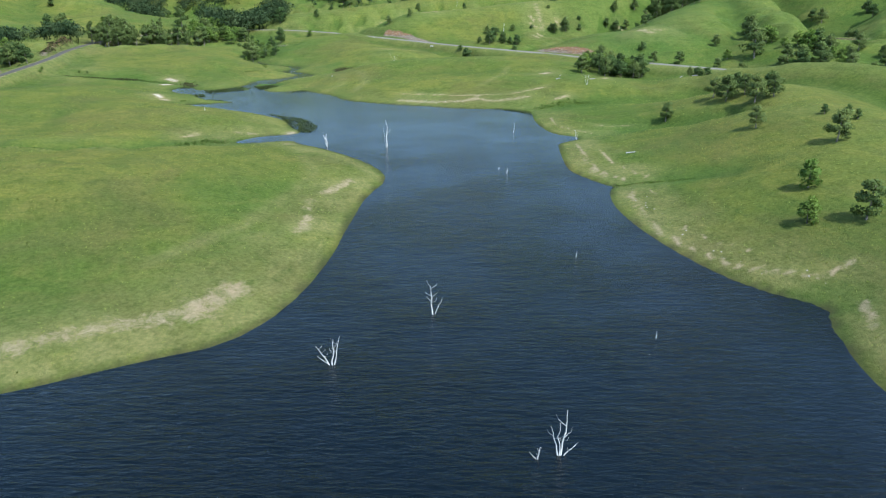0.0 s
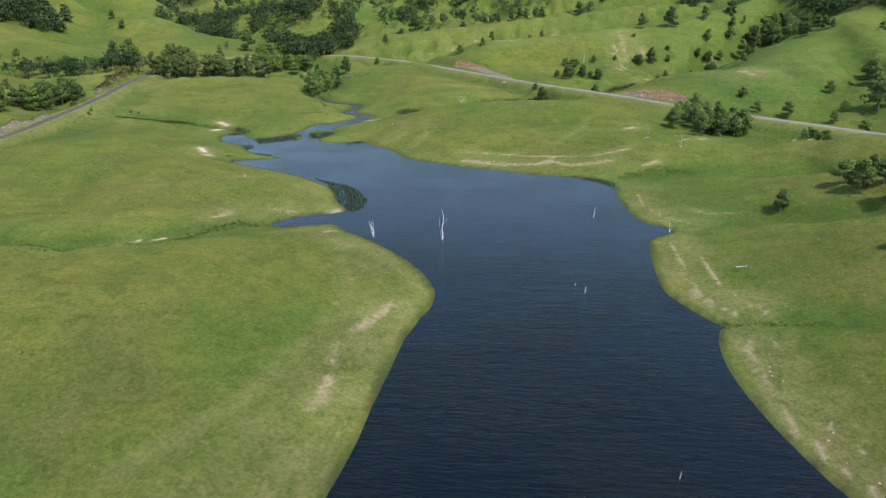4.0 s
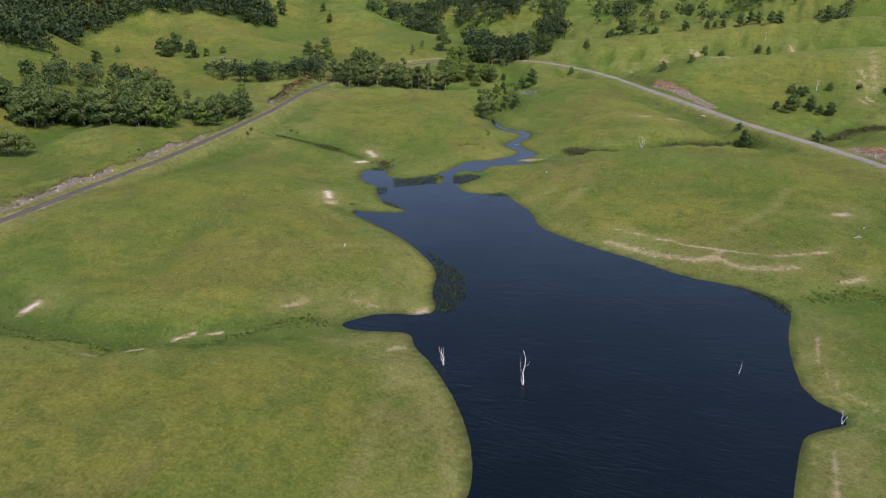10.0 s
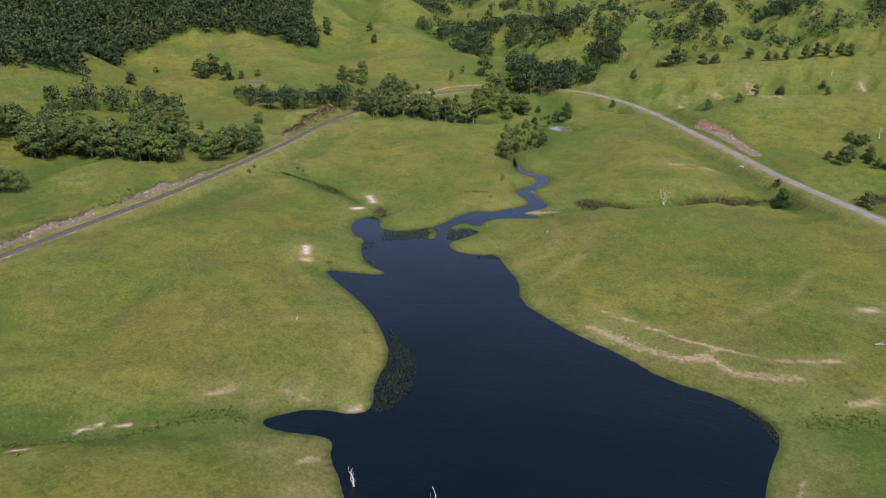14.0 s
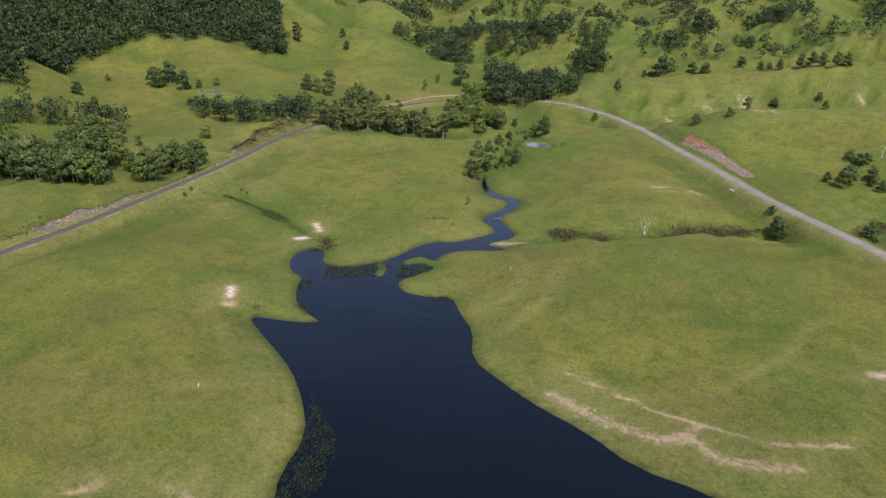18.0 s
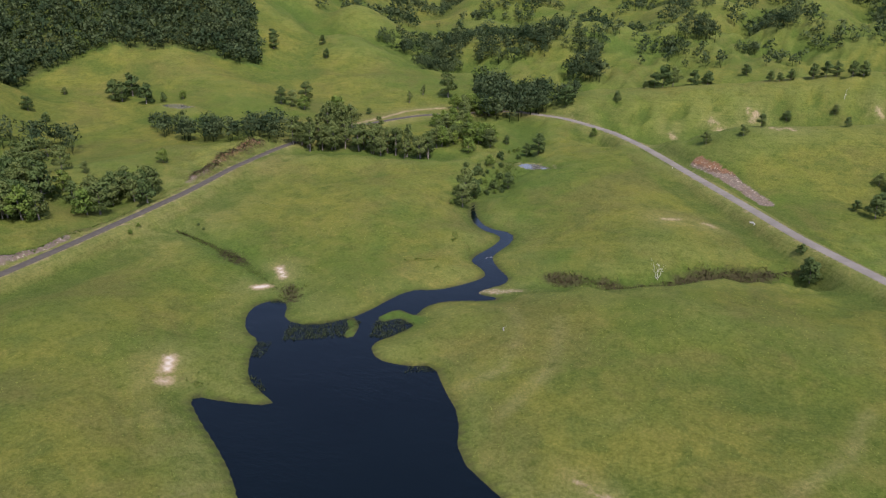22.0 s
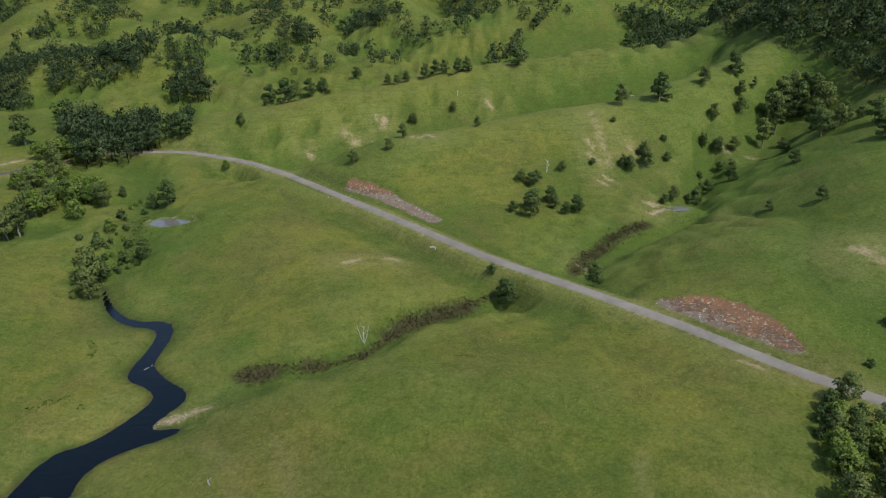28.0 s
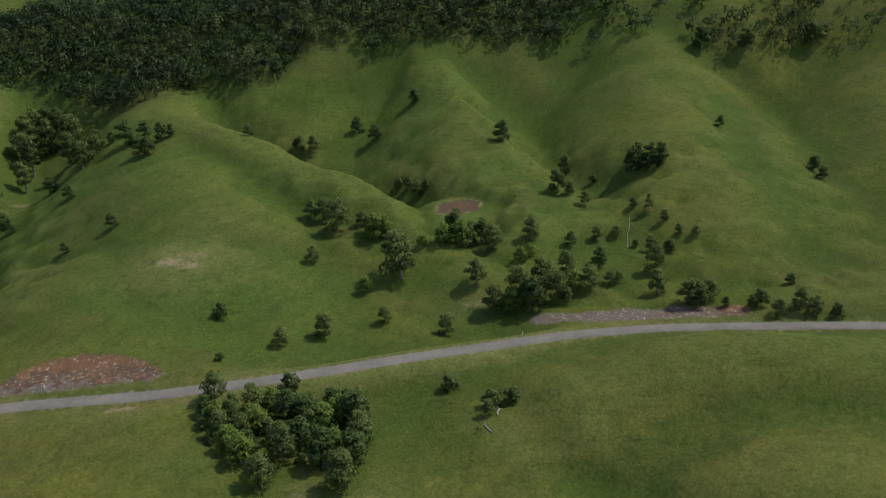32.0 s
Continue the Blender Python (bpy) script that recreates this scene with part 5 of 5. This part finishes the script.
def fallen(x, y, length, turn, label, limbs=2):
    """A fallen bleached trunk lying on the ground, with stubs of limbs."""
    ob = new("fallen_log")
    z = ground_at(x, y)
    ob.matrix_basis = pose(x, y, z + 0.22, 0, 0, turn)
    r = random.Random(int(abs(x * 13 + y)))
    tv, tf = [], []
    tube(tv, tf, (-length / 2, 0, 0.0), (0, 0.1, 0.02), 0.24, 0.2, 8)
    tube(tv, tf, (0, 0.1, 0.02), (length / 2, -0.15, 0.05), 0.2, 0.09, 8)
    child("trunk", mesh_of("trunk", tv, tf, M_LOG), ob)
    for k in range(limbs):
        bv, bf = [], []
        a = Vector((r.uniform(-0.1, 0.45) * length, 0, 0.12))
        s = 1 if k % 2 else -1
        b = a + Vector((r.uniform(0.3, 1.2), s * r.uniform(0.4, 1.1), r.uniform(0.05, 0.4)))
        tube(bv, bf, tuple(a), tuple(b), 0.08, 0.05, 5)
        tube(bv, bf, tuple(b), tuple(b + Vector((0.3, s * 0.35, 0.1))), 0.05, 0.02, 5)
        child("limb", mesh_of("limb", bv, bf, M_LOG), ob)
    return tagged(ob, label, "log", "fallen logs")


fallen(133, 412, 4.0, 60, "bleached fallen log on rough pasture")
fallen(141, 413, 3.5, 20, "bleached fallen log with a broken limb", 3)
fallen(66, 424, 3.0, 35, "bleached fallen tree crown with spread limbs", 6)
fallen(85, 419, 3.0, 10, "bleached fallen branch in the grass", 4)
fallen(69, 435, 2.6, 80, "short bleached fallen log in the grass", 1)
fallen(70, 265, 3.6, 15, "pale fallen log above the eastern bank", 2)
fallen(-111, 541, 3.0, 50, "pale driftwood log at the creek bend", 2)
fallen(-72, 474, 2.4, 120, "small pale fallen branch on the mound", 1)
fallen(130, 806, 5.0, 5, "pale fallen log below a hillside tree", 1)


# ---- reeds, rushes and tussocks ----
def tufts(name, places, heights, blades, width, material, label, category, base=None, spread=0.35):
    """Clumps of upright blades, joined."""
    r = np.random.RandomState(len(places))
    n = len(places)
    z = ground(places[:, 0], places[:, 1]) if base is None else np.full(n, base)
    p = np.repeat(np.column_stack([places, z]), blades, axis=0)
    h = np.repeat(heights, blades) * r.uniform(0.6, 1.15, n * blades)
    a, off = r.uniform(0, 6.283, n * blades), r.normal(size=(n * blades, 2)) * spread * np.repeat(heights, blades)[:, None]
    dx, dy = np.cos(a) * width * h, np.sin(a) * width * h
    low = p + np.column_stack([off * 0.6, np.full(n * blades, -0.12)])
    top = p + np.column_stack([off * 1.5, h])
    q = np.stack([low - np.column_stack([dx, dy, 0 * dx]), low + np.column_stack([dx, dy, 0 * dx]), top], 1)
    down = np.cross(q[:, 1] - q[:, 0], q[:, 2] - q[:, 0])[:, 2] < 0
    q[down] = q[down][:, ::-1]
    me = bpy.data.meshes.new(name)
    m = n * blades
    me.vertices.add(m * 3)
    me.vertices.foreach_set("co", q.ravel())
    me.loops.add(m * 3)
    me.loops.foreach_set("vertex_index", np.arange(m * 3))
    me.polygons.add(m)
    me.polygons.foreach_set("loop_start", np.arange(m) * 3)
    me.update()
    me.materials.append(material)
    up = np.tile((0.0, 0.0, 1.0), (m * 3, 1)) + r.normal(size=(m * 3, 3)) * 0.35
    me.polygons.foreach_set("use_smooth", np.ones(m, bool))
    me.normals_split_custom_set_from_vertices((up / np.linalg.norm(up, axis=1, keepdims=True)).astype(np.float32))
    return tagged(new(name, me), label, category, kind="stuff")


def in_beds(beds, step, seed, share=0.8):
    out = []
    for k, bed in enumerate(beds):
        xs, ys = [p[0] for p in bed], [p[1] for p in bed]
        r = np.random.RandomState(seed + k)
        X, Y = np.meshgrid(np.arange(min(xs), max(xs), step), np.arange(min(ys), max(ys), step))
        X, Y = X + r.uniform(-0.5, 0.5, X.shape) * step, Y + r.uniform(-0.5, 0.5, X.shape) * step
        ok = inside(X, Y, bed) & (r.random_sample(X.shape) < share * (0.55 + 0.6 * (waves(X, Y, 9, 3, 2) > -0.1)))
        out.append(np.column_stack([X[ok], Y[ok]]))
    return np.concatenate(out)


REED_BEDS = [[(-61, 318), (-58, 325), (-59, 335), (-63, 346), (-72, 356), (-85, 363), (-90, 367), (-81, 357), (-77, 347), (-72, 334), (-66, 322)],
             [(-147, 447), (-140, 435), (-132, 441), (-122, 449), (-124, 461), (-128, 462), (-137, 454)],
             [(-120, 464), (-115, 453), (-109, 455), (-105, 463), (-106, 471), (-113, 470)],
             [(26, 383), (38, 374), (44, 366), (47, 372), (42, 379), (30, 385)], [(-92, 444), (-86, 449), (-82, 445), (-91, 439)],
             [(-147, 430), (-143, 421), (-138, 422), (-142, 432)], [(-137, 410), (-131, 413), (-123, 408), (-129, 405)], [(-144, 395), (-138, 391), (-139, 397)], [(-169, 460), (-160, 463), (-156, 459), (-164, 456)]]
beds = in_beds(REED_BEDS, 0.5, 5, 0.9)
tufts("reeds", beds, np.random.RandomState(1).uniform(0.35, 0.85, len(beds)), 5, 0.10, M_REED, "dark green reeds growing in the shallow water", "reeds", base=-0.05)


def along(lines, per_metre, seed):
    r, out = np.random.RandomState(seed), []
    for pts, w, share in lines:
        for (ax, ay), (bx, by) in zip(pts, pts[1:]):
            n = int(math.hypot(bx - ax, by - ay) * per_metre * w * share)
            u = r.random_sample(n)
            out.append(np.column_stack([ax + (bx - ax) * u, ay + (by - ay) * u]) + r.normal(size=(n, 2)) * w * 0.42)
    out = np.concatenate(out)
    off = np.minimum(seg_dist(out[:, 0], out[:, 1], ROAD_RIGHT)[0], seg_dist(out[:, 0], out[:, 1], ROAD_LEFT)[0])
    return out[off > 4.5]


wet = along([r for r in RANK if r[2] >= 0.7], 6.0, 8)
tufts("rushes", wet, np.random.RandomState(2).uniform(0.24, 0.68, len(wet)), 5, 0.26, M_RUSH, "dark brown rushes choking the wet gullies", "rushes")
shrubs = along([(p, w * 1.6, s) for p, w, s in RANK], 0.9, 9)
BRUSH = [([(-91, 298), (-101, 294), (-106, 287)], 3.5, 1.0), ([(-106, 287), (-114, 272), (-122, 260), (-135, 248), (-155, 238), (-180, 234), (-212, 240)], 2.4, 0.8),
         ([(57, 231), (66, 230), (80, 227)], 1.6, 0.9), ([(48, 378), (66, 388), (84, 386)], 4.0, 0.7), ([(-130, 545), (-136, 556)], 2.5, 0.6), ([(-128, 520), (-138, 512)], 2.0, 0.6),
         ([(-156, 605), (-152, 640), (-160, 690)], 4.0, 0.5), ([(-250, 487), (-214, 481), (-180, 470)], 3.0, 0.6)]
shrubs = np.concatenate([shrubs, along(BRUSH, 3.0, 10)])
tufts("gully_weeds", shrubs, np.random.RandomState(3).uniform(0.2, 0.65, len(shrubs)), 9, 0.26, M_WEED, "rank dark green weeds along the gullies", "weeds", spread=0.5)


def tussock_places(count, seed):
    r = np.random.RandomState(seed)
    x, y = r.uniform(-190, 150, count), r.uniform(105, 540, count)
    d = shore_dist(x, y)
    keep = (d > 2.5) & (waves(x, y, 40, 17, 3) + r.normal(size=count) * 0.5 > 0.1)
    return np.column_stack([x, y])[keep]


tuss = tussock_places(40000, 6)
tufts("grass_tussocks", tuss, np.random.RandomState(4).uniform(0.14, 0.34, len(tuss)), 4, 0.45, M_TUSSOCK, "coarse green grass tussocks over the pasture", "grass", spread=0.6)


# ---- broken rock in the road cuttings ----
def chunk_mesh(seed):
    r = random.Random(seed)
    bm = bmesh.new()
    bmesh.ops.create_icosphere(bm, subdivisions=1, radius=0.5)
    for v in bm.verts:
        v.co = Vector((v.co.x * r.uniform(0.7, 1.5), v.co.y * r.uniform(0.7, 1.3), v.co.z * r.uniform(0.5, 1.0)))
    me = bpy.data.meshes.new("rock")
    bm.to_mesh(me)
    bm.free()
    return np.array([v.co[:] for v in me.vertices]), [tuple(p.vertices) for p in me.polygons]


def rubble(name, lines, per_metre, seed, low, high, material, label):
    r = np.random.RandomState(seed)
    forms = [chunk_mesh(seed + k) for k in range(4)]
    places = along(lines, per_metre, seed)
    zs = ground(places[:, 0], places[:, 1])
    verts, faces = [], []
    for (x, y), z in zip(places, zs):
        v, f = forms[r.randint(4)]
        s, a = low + (high - low) * r.random_sample() ** 2.5, r.uniform(0, 6.283)
        c, n = math.cos(a) * s, math.sin(a) * s
        base = len(verts)
        verts += [(x + p[0] * c - p[1] * n, y + p[0] * n + p[1] * c, z + p[2] * s * 0.9) for p in v]
        faces += [tuple(base + i for i in q) for q in f]
    return tagged(new(name, mesh_of(name, verts, faces, material, False)), label, "rocks", kind="stuff")


rubble("cutting_rock", CUTTINGS, 0.06, 21, 0.3, 1.1, M_ROCK, "broken red-brown rock in the road cuttings")
rubble("shore_stones", [([(-97, 508), (-88, 512)], 3.0, 1.0), ([(-101, 500), (-99, 501)], 1.5, 1.0), ([(-24, 402), (-5, 397), (10, 395)], 2.5, 0.5), ([(61, 238), (61, 198), (63, 182), (72, 155), (85, 146)], 2.2, 0.10)],
       1.6, 33, 0.15, 0.6, M_STONE, "pale loose stones on bare ground by the water")


# ---- roadside furniture ----
def culvert(x, y, turn):
    ob = new("culvert")
    ob.matrix_basis = pose(x, y, ground_at(x, y), 0, 0, turn)
    bm = bmesh.new()
    bmesh.ops.create_cube(bm, size=1, matrix=Matrix.Translation((0, 0, 0.15)) @ Matrix.Diagonal((3.4, 0.4, 1.1, 1)))
    bmesh.ops.bevel(bm, geom=bm.edges[:], offset=0.04, segments=1, affect="EDGES")
    me = bpy.data.meshes.new("headwall")
    bm.to_mesh(me)
    bm.free()
    me.materials.append(M_CONCRETE)
    child("headwall", me, ob)
    for s in (-1, 1):
        bm = bmesh.new()
        bmesh.ops.create_cube(bm, size=1, matrix=Matrix.Translation((s * 2.1, -0.7, 0.0)) @ Matrix.Rotation(s * 0.7, 4, "Z") @ Matrix.Diagonal((0.25, 1.7, 0.8, 1)))
        me = bpy.data.meshes.new("wing_wall")
        bm.to_mesh(me)
        bm.free()
        me.materials.append(M_CONCRETE)
        child("wing_wall", me, ob)
    return tagged(ob, "pale concrete culvert headwall below the road", "culvert")


culvert(-9.5, 617.5, -52).scale = (0.7, 0.7, 0.7)


def guide_post(x, y):
    ob = new("guide_post")
    ob.matrix_basis = pose(x, y, ground_at(x, y), 0, 0, 40)
    tv, tf = [], []
    tube(tv, tf, (0, 0, -0.3), (0, 0, 1.0), 0.07, 0.07, 6)
    child("post", mesh_of("post", tv, tf, M_WHITE), ob)
    bv, bf = [], []
    tube(bv, bf, (0, -0.02, 0.72), (0, -0.02, 0.86), 0.078, 0.078, 6)
    child("band", mesh_of("band", bv, bf, M_RED), ob)
    return tagged(ob, "white roadside guide post with a red band", "post", "guide posts")


for px, py in ((81, 541), (-64, 689), (188, 428), (218, 394)):
    guide_post(px, py)
